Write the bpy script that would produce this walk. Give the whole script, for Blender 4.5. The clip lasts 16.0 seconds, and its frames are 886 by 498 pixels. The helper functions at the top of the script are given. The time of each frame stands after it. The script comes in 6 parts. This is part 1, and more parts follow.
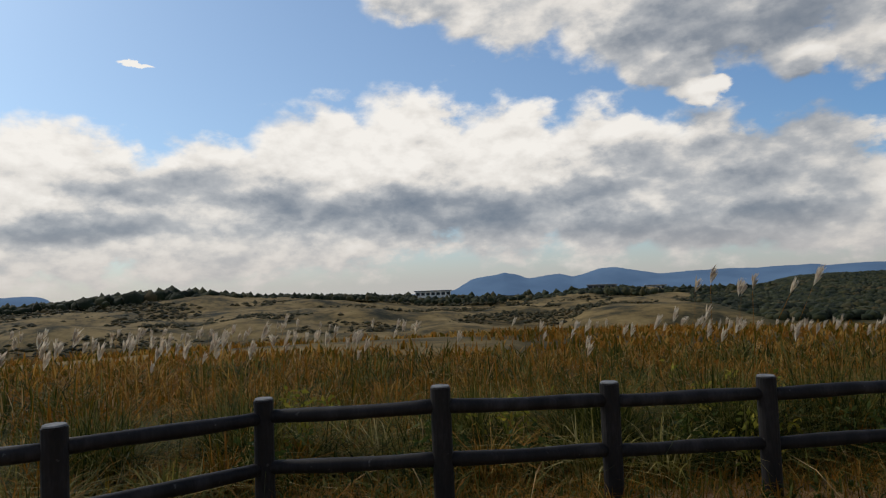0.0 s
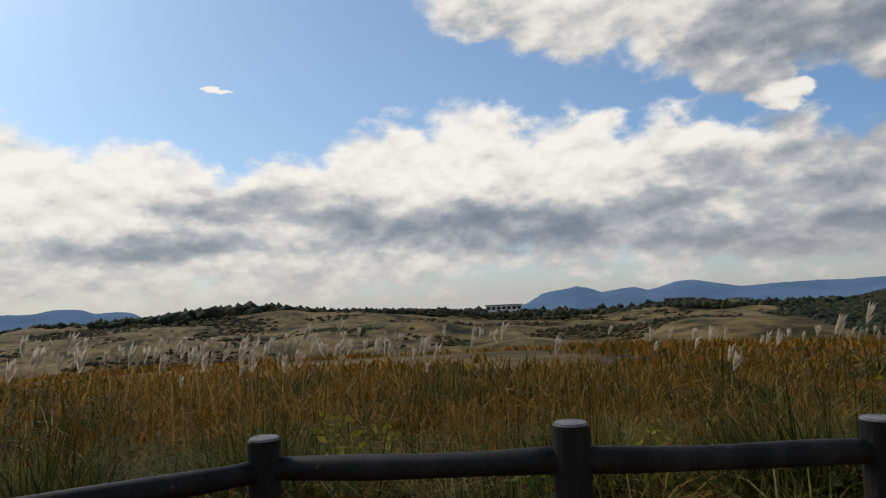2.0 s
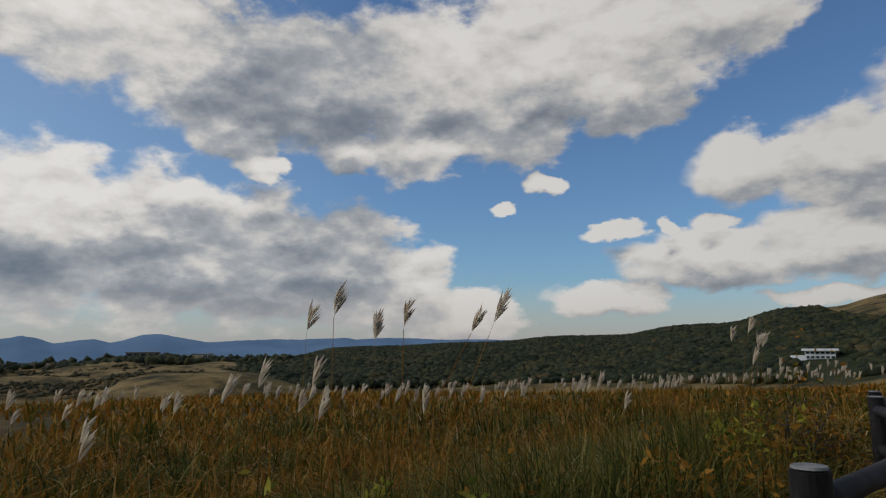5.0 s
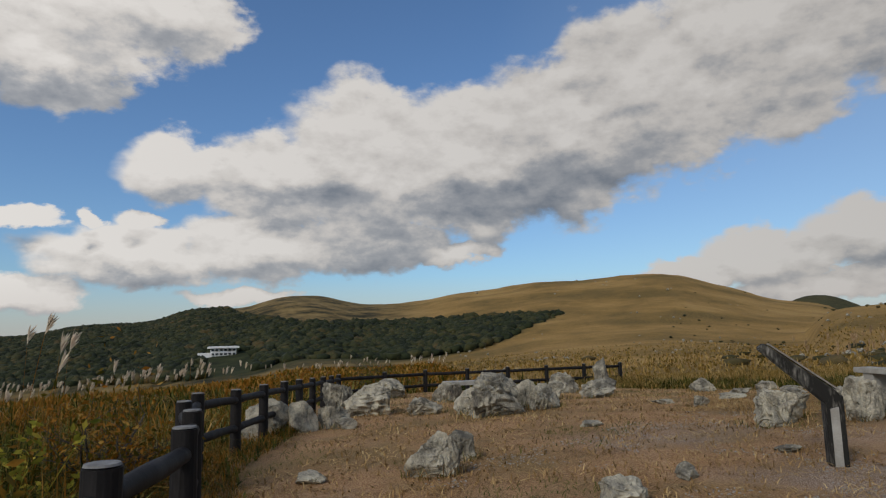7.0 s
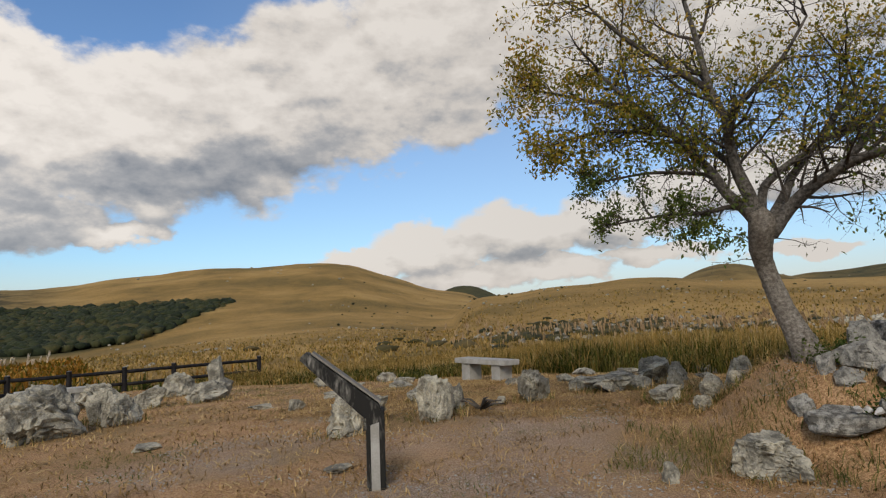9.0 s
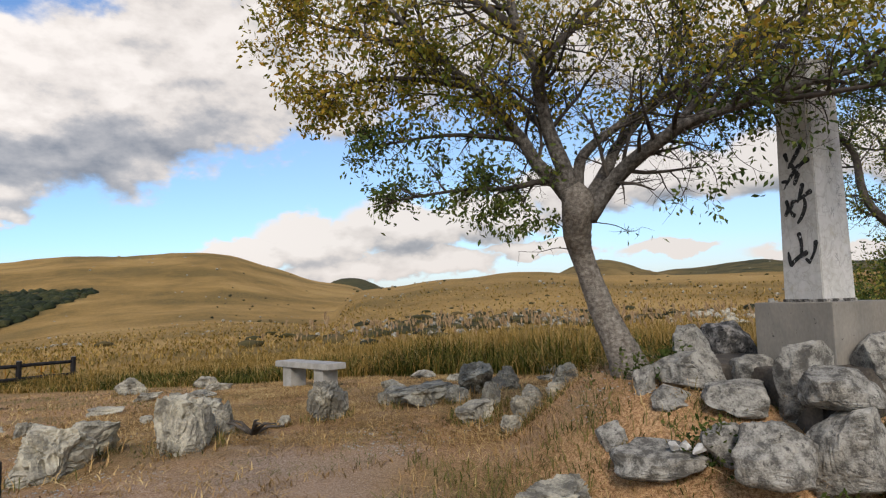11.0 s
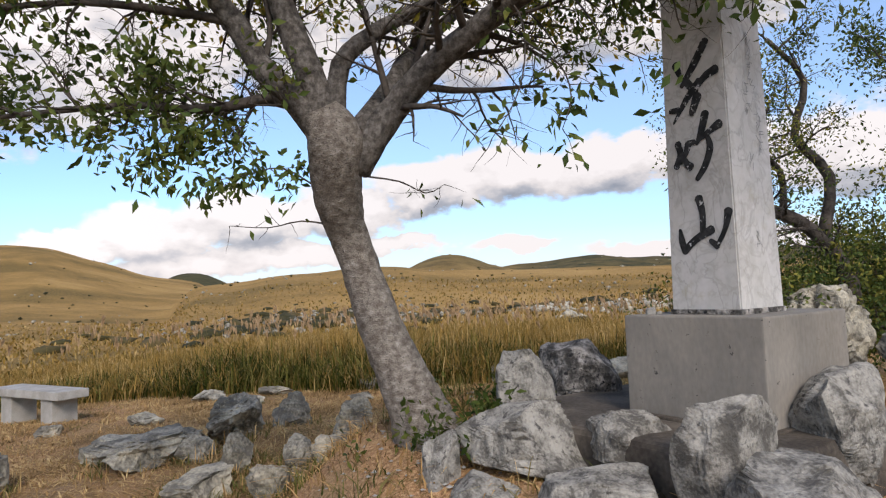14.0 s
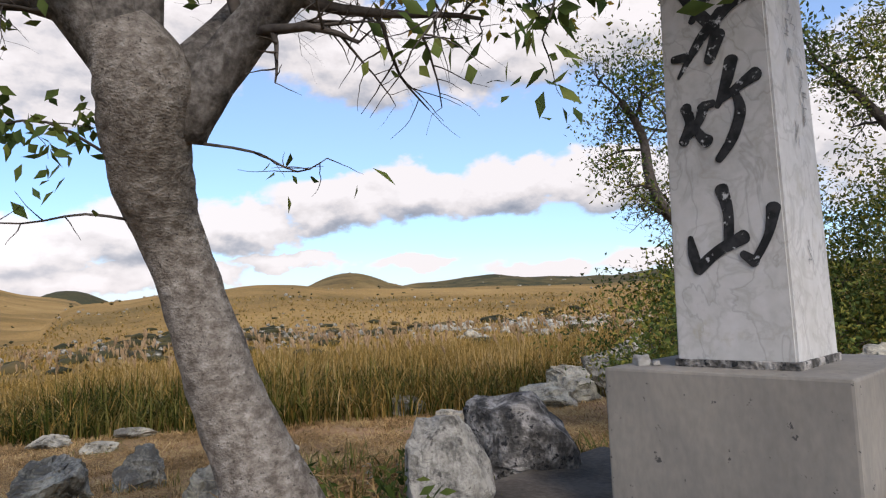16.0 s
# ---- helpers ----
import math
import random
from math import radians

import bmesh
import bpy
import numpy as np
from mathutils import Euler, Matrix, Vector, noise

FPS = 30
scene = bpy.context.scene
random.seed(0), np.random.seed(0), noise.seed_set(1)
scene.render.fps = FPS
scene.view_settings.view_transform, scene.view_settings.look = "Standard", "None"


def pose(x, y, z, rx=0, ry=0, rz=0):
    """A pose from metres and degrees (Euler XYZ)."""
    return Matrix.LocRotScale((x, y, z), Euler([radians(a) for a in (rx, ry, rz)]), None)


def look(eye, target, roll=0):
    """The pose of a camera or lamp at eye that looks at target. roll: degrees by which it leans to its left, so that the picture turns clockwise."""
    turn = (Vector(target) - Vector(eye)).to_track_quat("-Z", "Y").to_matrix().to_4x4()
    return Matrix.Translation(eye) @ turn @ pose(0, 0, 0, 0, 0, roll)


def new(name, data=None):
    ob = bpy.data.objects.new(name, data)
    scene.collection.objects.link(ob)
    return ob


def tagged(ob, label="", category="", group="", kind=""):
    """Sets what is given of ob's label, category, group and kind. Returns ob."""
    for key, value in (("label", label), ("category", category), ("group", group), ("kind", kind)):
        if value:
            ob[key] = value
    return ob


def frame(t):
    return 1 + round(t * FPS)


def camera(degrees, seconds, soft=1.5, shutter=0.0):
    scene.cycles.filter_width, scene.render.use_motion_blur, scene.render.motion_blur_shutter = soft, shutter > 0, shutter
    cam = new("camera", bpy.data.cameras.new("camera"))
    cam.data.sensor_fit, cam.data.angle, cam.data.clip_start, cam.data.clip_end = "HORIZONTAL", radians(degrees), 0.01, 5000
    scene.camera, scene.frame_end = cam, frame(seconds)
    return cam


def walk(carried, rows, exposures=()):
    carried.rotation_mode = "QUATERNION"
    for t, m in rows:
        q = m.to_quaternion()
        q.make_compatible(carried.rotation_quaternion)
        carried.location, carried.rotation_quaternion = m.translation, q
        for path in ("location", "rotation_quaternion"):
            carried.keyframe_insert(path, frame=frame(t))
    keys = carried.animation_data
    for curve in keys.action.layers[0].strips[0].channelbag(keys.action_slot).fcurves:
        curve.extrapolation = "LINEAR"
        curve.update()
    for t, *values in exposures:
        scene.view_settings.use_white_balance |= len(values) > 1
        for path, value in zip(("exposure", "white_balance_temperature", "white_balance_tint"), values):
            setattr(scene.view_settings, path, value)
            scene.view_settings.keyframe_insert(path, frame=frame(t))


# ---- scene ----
cam = camera(68.7, 16.0, soft=1.2)
walk(cam, [
    (0.0, pose(2.222, -3.954, 1.847, 92.90, 2.00, 47.00)),
    (0.5, pose(1.814, -3.665, 1.816, 93.30, 2.40, 50.60)),
    (1.0, pose(1.391, -3.352, 1.724, 93.70, 2.50, 52.10)),
    (1.5, pose(0.913, -3.031, 1.651, 94.00, 2.50, 53.00)),
    (2.0, pose(0.421, -2.629, 1.588, 94.40, 2.30, 53.20)),
    (2.5, pose(0.019, -2.316, 1.600, 94.70, 2.20, 52.60)),
    (3.0, pose(-0.320, -1.900, 1.620, 95.10, 1.70, 50.50)),
    (5.5, pose(0.135, 0.126, 1.493, 98.40, 0.60, -5.70)),
    (6.0, pose(0.477, 0.405, 1.511, 98.50, 1.10, -19.60)),
    (6.5, pose(0.828, 0.702, 1.511, 98.00, 1.50, -30.70)),
    (7.0, pose(1.251, 0.846, 1.511, 97.40, 1.40, -39.50)),
    (7.5, pose(1.674, 0.927, 1.511, 96.80, 1.60, -49.00)),
    (8.0, pose(2.169, 0.918, 1.529, 96.40, 1.30, -57.10)),
    (8.5, pose(2.646, 0.801, 1.583, 95.70, 1.70, -64.60)),
    (9.0, pose(3.150, 0.684, 1.628, 95.50, 2.00, -67.50)),
    (9.5, pose(3.627, 0.504, 1.655, 95.20, 2.00, -70.50)),
    (12.0, pose(5.976, 0.036, 1.655, 94.30, 2.00, -81.40)),
    (12.5, pose(6.381, 0.009, 1.664, 94.20, 2.20, -83.60)),
    (13.0, pose(6.759, -0.036, 1.691, 94.10, 2.00, -85.70)),
    (13.5, pose(7.119, -0.180, 1.700, 93.90, 2.10, -88.70)),
    (14.0, pose(7.425, -0.252, 1.709, 93.60, 2.30, -90.50)),
    (14.5, pose(7.686, -0.342, 1.691, 92.70, 2.00, -92.60)),
    (15.0, pose(7.974, -0.351, 1.682, 92.70, 2.20, -93.80)),
    (15.5, pose(8.289, -0.315, 1.691, 93.00, 2.00, -95.80)),
    (16.0, pose(8.496, -0.315, 1.763, 94.90, 2.30, -99.30)),
], exposures=[(0.0, -0.44, 6900, 11), (3.0, -0.42, 6900, 11), (5.5, -0.77, 6750, 11), (7.0, -0.50, 6850, 12), (9.0, -0.10, 7150, 13), (12.0, 0.32, 6850, 16), (14.5, 0.44, 6700, 18), (16.0, 0.44, 6600, 18)])

# ---------------------------------------------------------------- light
SUN_YAW, SUN_EL = 101.0, 37.0


def yaw_dir(yaw, el=0.0):
    a, e = radians(yaw), radians(el)
    return Vector((-math.sin(a) * math.cos(e), math.cos(a) * math.cos(e), math.sin(e)))


sun_data = bpy.data.lights.new("sun", "SUN")
sun_data.energy, sun_data.angle, sun_data.color = 2.4, radians(18.0), (1.0, 0.95, 0.87)
sun = new("sun", sun_data)
sun.matrix_world = look(yaw_dir(SUN_YAW, SUN_EL) * 60, (0, 0, 0))

# Cloud banks: bearing, elevation, half breadth, half height (degrees)
CLOUDS_SEAWARD = [
    (88, 7, 8, 7), (78, 6.5, 9, 6.8), (66, 6, 10, 6.4), (56, 8, 9, 7.7), (49, 9.5, 7, 7.5), (41, 8.5, 7, 6.8), (33, 8, 7, 6.8), (25, 7, 7, 6.4),
    (17, 6.5, 6, 5.8), (47, 26, 7, 4.2), (40, 25, 8, 5.6), (30, 23, 8, 6), (27, 18, 4, 3), (20, 22, 9, 6), (17, 16.5, 3.5, 2.2), (25, 15, 2, 1.3),
    (71.7, 17.7, 1.6, 0.25),
]
CLOUDS_HILLWARD = [
    (10, 23, 10, 6.5), (0, 24, 9, 7), (-8, 25, 8, 6), (-16, 26, 7, 4.5), (11, 17, 5, 3.4), (3, 19, 7, 4), (-7, 20.5, 6, 3.4), (0, 13.7, 2.1, 1.2),
    (3.2, 11.3, 1.2, 0.8), (-6.1, 9, 2.3, 0.9), (-10.4, 9.2, 1.1, 0.8), (-13.9, 9.4, 2.0, 1.2), (12, 4.5, 5, 4.5), (6, 2.4, 4.5, 2.8),
    (-17, 14, 5, 3.0), (-25, 13, 7, 4.5), (-33, 14.5, 8, 7.5), (-42, 14.5, 9, 7), (-6, 3.8, 6, 1.6), (-14, 6.5, 8, 2.6), (-24, 7.5, 8, 3), (-33, 8, 8, 3), (-40, 7, 5, 1.2), (-22, 3.4, 5, 0.8),
]
CLOUDS_FAR = [
    (-50, 16.5, 9, 7.5), (-58, 19.5, 9, 8), (-67, 22, 9, 8), (-76, 24, 8, 7.5), (-86, 27, 9, 7), (-60, 4.5, 4, 1.4), (-66, 5.5, 5, 2.4), (-74, 6.5, 6, 3.0),
    (-82, 7.3, 6, 2.6), (-90, 9.3, 6, 2.5), (-98, 10, 6, 2.5), (-106, 10.2, 6, 2.7), (-114, 10, 7, 2.9), (-124, 9.5, 8, 3.4), (-76, 3.2, 7, 1.3), (-86, 4.2, 5, 0.8),
    (-97, 3.8, 4, 0.8), (-108, 2.8, 6, 1.0), (-118, 3, 6, 1.2), (-68, 3, 6, 1.3), (-93, 21.5, 9, 4.2), (-104, 22, 9, 4.4),
]
CLOUDS_BEHIND = [
    (-115, 23, 9, 4), (-140, 12, 14, 8), (-165, 20, 16, 10), (165, 12, 18, 8), (140, 24, 18, 9), (118, 12, 14, 7), (150, 45, 26, 9), (-90, 48, 24, 9), (20, 50, 26, 9),
]
# Thick grey undersides of the banks
CLOUD_SHADE = [
    (60.5, 6.8, 8, 1.8), (51, 6.4, 6, 1.7), (43.5, 6, 6, 2.2), (70, 8.5, 6, 1.4), (23.5, 10.2, 6, 1.2), (31, 4.4, 6, 1.3), (24, 3, 6, 1.1), (18.5, 4.8, 6, 1.4),
    (77, 5.3, 7, 1.3), (26, 19.5, 5, 2.8), (18, 19, 5, 2.8), (24, 23, 5, 2.8), (8, 18.5, 5, 1.4), (0, 18.6, 6, 1.4), (-9, 19.5, 5, 1.0), (-35.5, 8, 8, 1.7),
    (-45, 11.3, 7, 1.6), (-53, 13.0, 6, 1.4), (-28, 12.4, 5, 1.0),
    (21, 25, 9, 3.2), (17, 11.5, 6, 2.2), (20, 7.5, 8, 2.0), (29, 9.5, 6, 1.4), (34, 7.5, 5, 1.2),
]


def build_sky():
    world = bpy.data.worlds.new("sky")
    scene.world = world
    world.use_nodes = True
    nt = world.node_tree
    nt.nodes.clear()

    def node(kind, **props):
        n = nt.nodes.new(kind)
        for key, value in props.items():
            if key == "operation":
                n.operation = value
        return n

    def math_node(op, a, b=None, c=None, clamp=False):
        n = node("ShaderNodeMath", operation=op)
        n.use_clamp = clamp
        for i, v in enumerate((a, b, c)):
            if v is None:
                continue
            if isinstance(v, (int, float)):
                n.inputs[i].default_value = v
            else:
                nt.links.new(v, n.inputs[i])
        return n.outputs[0]

    def vec_node(op, a, b=None, c=None):
        n = node("ShaderNodeVectorMath", operation=op)
        for i, v in enumerate((a, b, c)):
            if v is None:
                continue
            if isinstance(v, tuple):
                n.inputs[i].default_value = v
            else:
                nt.links.new(v, n.inputs[i])
        return n.outputs["Value"] if op in ("LENGTH", "DOT_PRODUCT") else n.outputs[0]

    def noise_node(vec, scale, detail, rough=0.55):
        n = node("ShaderNodeTexNoise")
        n.inputs["Scale"].default_value, n.inputs["Detail"].default_value = scale, detail
        n.inputs["Roughness"].default_value = rough
        nt.links.new(vec, n.inputs["Vector"])
        return n

    coord = node("ShaderNodeTexCoord").outputs["Generated"]
    direction = vec_node("NORMALIZE", coord)
    sep = node("ShaderNodeSeparateXYZ")
    nt.links.new(direction, sep.inputs[0])
    x, y, z = sep.outputs
    deg = 180 / math.pi
    az = math_node("MULTIPLY", math_node("ARCTAN2", math_node("MULTIPLY", x, -1.0), y), deg)
    el = math_node("MULTIPLY", math_node("ARCSINE", z), deg)
    comb = node("ShaderNodeCombineXYZ")
    nt.links.new(az, comb.inputs[0])
    nt.links.new(el, comb.inputs[1])
    flat = comb.outputs[0]
    # the layer of cloud seen in perspective
    lift = math_node("ADD", math_node("MAXIMUM", z, 0.0), 0.42)
    layer = node("ShaderNodeCombineXYZ")
    nt.links.new(math_node("DIVIDE", x, lift), layer.inputs[0])
    nt.links.new(math_node("DIVIDE", y, lift), layer.inputs[1])
    nt.links.new(math_node("MULTIPLY", z, 3.0), layer.inputs[2])
    layer = layer.outputs[0]

    puff = vec_node("MULTIPLY", direction, (1.0, 1.0, 1.7))
    puff_up = vec_node("ADD", puff, (0.0, 0.0, 0.030))
    big = noise_node(puff, 7.0, 3.0)
    fine = noise_node(puff, 17.0, 7.0, 0.56)
    fine_up = noise_node(puff_up, 17.0, 5.0, 0.56)
    soft = noise_node(layer, 6.0, 5.0, 0.55)
    warp = vec_node("MULTIPLY", vec_node("SUBTRACT", big.outputs["Color"], (0.5, 0.5, 0.5)), (4.5, 3.0, 0.0))
    warp2 = vec_node("MULTIPLY", vec_node("SUBTRACT", fine.outputs["Color"], (0.5, 0.5, 0.5)), (3.4, 2.8, 0.0))
    where = vec_node("ADD", vec_node("ADD", flat, warp), warp2)
    where_up = vec_node("ADD", where, (0.0, 1.9, 0.0))

    def banks(rows, blend, place):
        best = None
        for a, e, ra, re in rows:
            d = vec_node("LENGTH", vec_node("MULTIPLY_ADD", place, (1 / ra, 1 / re, 0.0), (-a / ra, -e / re, 0.0)))
            best = d if best is None else math_node("SMOOTH_MIN", best, d, blend)
        return best

    def all_banks(place):
        a, b, c, d = (banks(rows, 0.10, place) for rows in (CLOUDS_SEAWARD, CLOUDS_HILLWARD, CLOUDS_FAR, CLOUDS_BEHIND))
        return math_node("SUBTRACT", 1.0, math_node("MINIMUM", math_node("MINIMUM", a, b), math_node("MINIMUM", c, d)))

    body = all_banks(where)
    body_up = all_banks(where_up)
    grain = math_node("SUBTRACT", fine.outputs["Fac"], 0.5)
    field = math_node("MULTIPLY_ADD", grain, 0.9, body)
    cover = node("ShaderNodeMapRange")
    cover.interpolation_type = "SMOOTHSTEP"
    cover.inputs["From Min"].default_value, cover.inputs["From Max"].default_value = -0.10, 0.20
    nt.links.new(field, cover.inputs["Value"])

    # light on the billows: bright towards the tops, grey underneath
    slope = math_node("SUBTRACT", body, body_up)
    relief = math_node("SUBTRACT", fine.outputs["Fac"], fine_up.outputs["Fac"])
    shade = math_node("SUBTRACT", 1.0, banks(CLOUD_SHADE, 0.3, where))
    thick = node("ShaderNodeMapRange")
    thick.interpolation_type = "SMOOTHSTEP"
    thick.inputs["From Min"].default_value, thick.inputs["From Max"].default_value = -0.85, 0.85
    nt.links.new(shade, thick.inputs["Value"])
    # clouds glow on the sun's side, with deeper grey bases, and are duller opposite
    glow = yaw_dir(75.0)
    toward = vec_node("DOT_PRODUCT", direction, (glow.x, glow.y, glow.z))
    depth = math_node("MULTIPLY_ADD", math_node("MAXIMUM", toward, 0.0), -0.20, -0.34)
    lum = math_node("MULTIPLY_ADD", slope, 0.50, 0.82)
    lum = math_node("MULTIPLY_ADD", relief, 0.75, lum)
    lum = math_node("MULTIPLY_ADD", thick.outputs[0], depth, lum)
    lum = math_node("MULTIPLY_ADD", math_node("SUBTRACT", soft.outputs["Fac"], 0.5), 0.55, lum)
    tone = node("ShaderNodeValToRGB")
    el_ = tone.color_ramp.elements
    el_[0].position, el_[0].color = 0.0, (0.17, 0.22, 0.295, 1)
    el_[1].position, el_[1].color = 1.0, (1.0, 1.0, 0.985, 1)
    for place, value in ((0.28, (0.29, 0.335, 0.40, 1)), (0.55, (0.50, 0.535, 0.58, 1)), (0.78, (0.83, 0.825, 0.81, 1))):
        tone.color_ramp.elements.new(place).color = value
    nt.links.new(lum, tone.inputs[0])

    phase = node("ShaderNodeMapRange")
    phase.inputs["From Min"].default_value, phase.inputs["From Max"].default_value = -1.0, 0.75
    phase.inputs["To Min"].default_value, phase.inputs["To Max"].default_value = 0.68, 1.20
    nt.links.new(toward, phase.inputs["Value"])
    lit = node("ShaderNodeVectorMath", operation="SCALE")
    nt.links.new(tone.outputs[0], lit.inputs[0])
    nt.links.new(phase.outputs[0], lit.inputs["Scale"])
    veil = node("ShaderNodeMapRange")
    veil.inputs["From Min"].default_value, veil.inputs["From Max"].default_value = -0.45, -0.95
    veil.inputs["To Min"].default_value, veil.inputs["To Max"].default_value = 0.0, 0.30
    nt.links.new(toward, veil.inputs["Value"])

    bright = node("ShaderNodeMapRange")
    bright.inputs["From Min"].default_value, bright.inputs["From Max"].default_value = 0.45, 1.0
    bright.inputs["To Min"].default_value, bright.inputs["To Max"].default_value = 0.0, 0.34
    nt.links.new(toward, bright.inputs["Value"])

    sky = node("ShaderNodeTexSky")
    sky.sky_type = "NISHITA"
    sky.sun_disc = False
    sky.sun_elevation, sky.sun_rotation = radians(SUN_EL), -radians(SUN_YAW)
    sky.altitude, sky.air_density, sky.dust_density, sky.ozone_density = 300, 1.0, 1.1, 2.4
    blue = node("ShaderNodeVectorMath", operation="MULTIPLY")
    nt.links.new(sky.outputs[0], blue.inputs[0])
    blue.inputs[1].default_value = (SKY_STRENGTH * 0.74, SKY_STRENGTH, SKY_STRENGTH * 1.22)
    # pale haze along the horizon
    haze = node("ShaderNodeMapRange")
    haze.inputs["From Min"].default_value, haze.inputs["From Max"].default_value = 5.0, -0.5
    haze.inputs["To Min"].default_value, haze.inputs["To Max"].default_value = 0.0, 0.72
    nt.links.new(el, haze.inputs["Value"])
    thin = node("ShaderNodeMix")
    thin.data_type = "RGBA"
    nt.links.new(math_node("ADD", veil.outputs[0], bright.outputs[0]), thin.inputs[0])
    nt.links.new(blue.outputs[0], thin.inputs[6])
    thin.inputs[7].default_value = (0.52, 0.67, 0.80, 1)
    mixed = node("ShaderNodeMix")
    mixed.data_type = "RGBA"
    nt.links.new(math_node("MULTIPLY", cover.outputs[0], 0.97), mixed.inputs[0])
    nt.links.new(thin.outputs[2], mixed.inputs[6])
    nt.links.new(lit.outputs[0], mixed.inputs[7])
    hazed = node("ShaderNodeMix")
    hazed.data_type = "RGBA"
    nt.links.new(haze.outputs[0], hazed.inputs[0])
    nt.links.new(mixed.outputs[2], hazed.inputs[6])
    hazed.inputs[7].default_value = (0.70, 0.68, 0.68, 1)
    back = node("ShaderNodeBackground")
    nt.links.new(hazed.outputs[2], back.inputs[0])
    back.inputs[1].default_value = 1.0
    out = node("ShaderNodeOutputWorld")
    nt.links.new(back.outputs[0], out.inputs[0])


SKY_STRENGTH = 0.142
build_sky()

# ---------------------------------------------------------------- materials
def material(name, colors, scale=4.0, rough=0.85, bump=0.2, fine=40.0, spots=None, per_object=0.0, per_island=0.0, metal=0.0, stretch=(1, 1, 1), translucent=0.0, bump_distance=0.02, veins=None):
    """colors: list of (position, rgb) on a ramp driven by two scales of noise."""
    m = bpy.data.materials.new(name)
    m.use_nodes = True
    nt = m.node_tree
    bsdf = nt.nodes["Principled BSDF"]
    coord = nt.nodes.new("ShaderNodeTexCoord")
    mapping = nt.nodes.new("ShaderNodeMapping")
    mapping.inputs["Scale"].default_value = stretch
    nt.links.new(coord.outputs["Object"], mapping.inputs["Vector"])
    n1 = nt.nodes.new("ShaderNodeTexNoise")
    n1.inputs["Scale"].default_value, n1.inputs["Detail"].default_value = scale, 5
    n2 = nt.nodes.new("ShaderNodeTexNoise")
    n2.inputs["Scale"].default_value, n2.inputs["Detail"].default_value = fine, 4
    for n in (n1, n2):
        nt.links.new(mapping.outputs[0], n.inputs["Vector"])
    mix = nt.nodes.new("ShaderNodeMath")
    mix.operation = "MULTIPLY_ADD"
    mix.inputs[1].default_value = 0.45
    sub = nt.nodes.new("ShaderNodeMath")
    sub.operation = "SUBTRACT"
    sub.inputs[1].default_value = 0.5
    nt.links.new(n2.outputs["Fac"], sub.inputs[0])
    nt.links.new(sub.outputs[0], mix.inputs[0])
    nt.links.new(n1.outputs["Fac"], mix.inputs[2])
    value = mix.outputs[0]
    for amount, kind in ((per_object, "ShaderNodeObjectInfo"), (per_island, "ShaderNodeNewGeometry")):
        if amount:
            info = nt.nodes.new(kind)
            out = info.outputs["Random"] if kind == "ShaderNodeObjectInfo" else info.outputs["Random Per Island"]
            a = nt.nodes.new("ShaderNodeMath")
            a.operation = "MULTIPLY_ADD"
            a.inputs[1].default_value = amount
            b = nt.nodes.new("ShaderNodeMath")
            b.operation = "SUBTRACT"
            b.inputs[1].default_value = 0.5
            nt.links.new(out, b.inputs[0])
            nt.links.new(b.outputs[0], a.inputs[0])
            nt.links.new(value, a.inputs[2])
            value = a.outputs[0]
    ramp = nt.nodes.new("ShaderNodeValToRGB")
    els = ramp.color_ramp.elements
    els[0].position, els[0].color = colors[0][0], (*colors[0][1], 1)
    els[1].position, els[1].color = colors[-1][0], (*colors[-1][1], 1)
    for p, c in colors[1:-1]:
        els.new(p).color = (*c, 1)
    nt.links.new(value, ramp.inputs[0])
    col = ramp.outputs[0]
    for v_scale, v_width, v_amount, v_col, v_stretch in veins or ():
        vm = nt.nodes.new("ShaderNodeMapping")
        vm.inputs["Scale"].default_value = v_stretch
        vm.inputs["Rotation"].default_value = (0.5, 0.7, 0.3) if v_stretch[0] == v_stretch[1] == 1 else (0, 0, 0)
        nt.links.new(coord.outputs["Object"], vm.inputs["Vector"])
        vn = nt.nodes.new("ShaderNodeTexNoise")
        vn.inputs["Scale"].default_value, vn.inputs["Detail"].default_value = v_scale, 5
        vn.inputs["Distortion"].default_value = 0.6
        nt.links.new(vm.outputs[0], vn.inputs["Vector"])
        vs = nt.nodes.new("ShaderNodeMath")
        vs.operation = "SUBTRACT"
        vs.inputs[1].default_value = 0.5
        nt.links.new(vn.outputs["Fac"], vs.inputs[0])
        va = nt.nodes.new("ShaderNodeMath")
        va.operation = "ABSOLUTE"
        nt.links.new(vs.outputs[0], va.inputs[0])
        vr = nt.nodes.new("ShaderNodeMapRange")
        vr.inputs["From Min"].default_value, vr.inputs["From Max"].default_value = 0.0, v_width
        vr.inputs["To Min"].default_value, vr.inputs["To Max"].default_value = v_amount, 0.0
        nt.links.new(va.outputs[0], vr.inputs["Value"])
        vx = nt.nodes.new("ShaderNodeMix")
        vx.data_type = "RGBA"
        nt.links.new(vr.outputs[0], vx.inputs[0])
        nt.links.new(col, vx.inputs[6])
        vx.inputs[7].default_value = (*v_col, 1)
        col = vx.outputs[2]
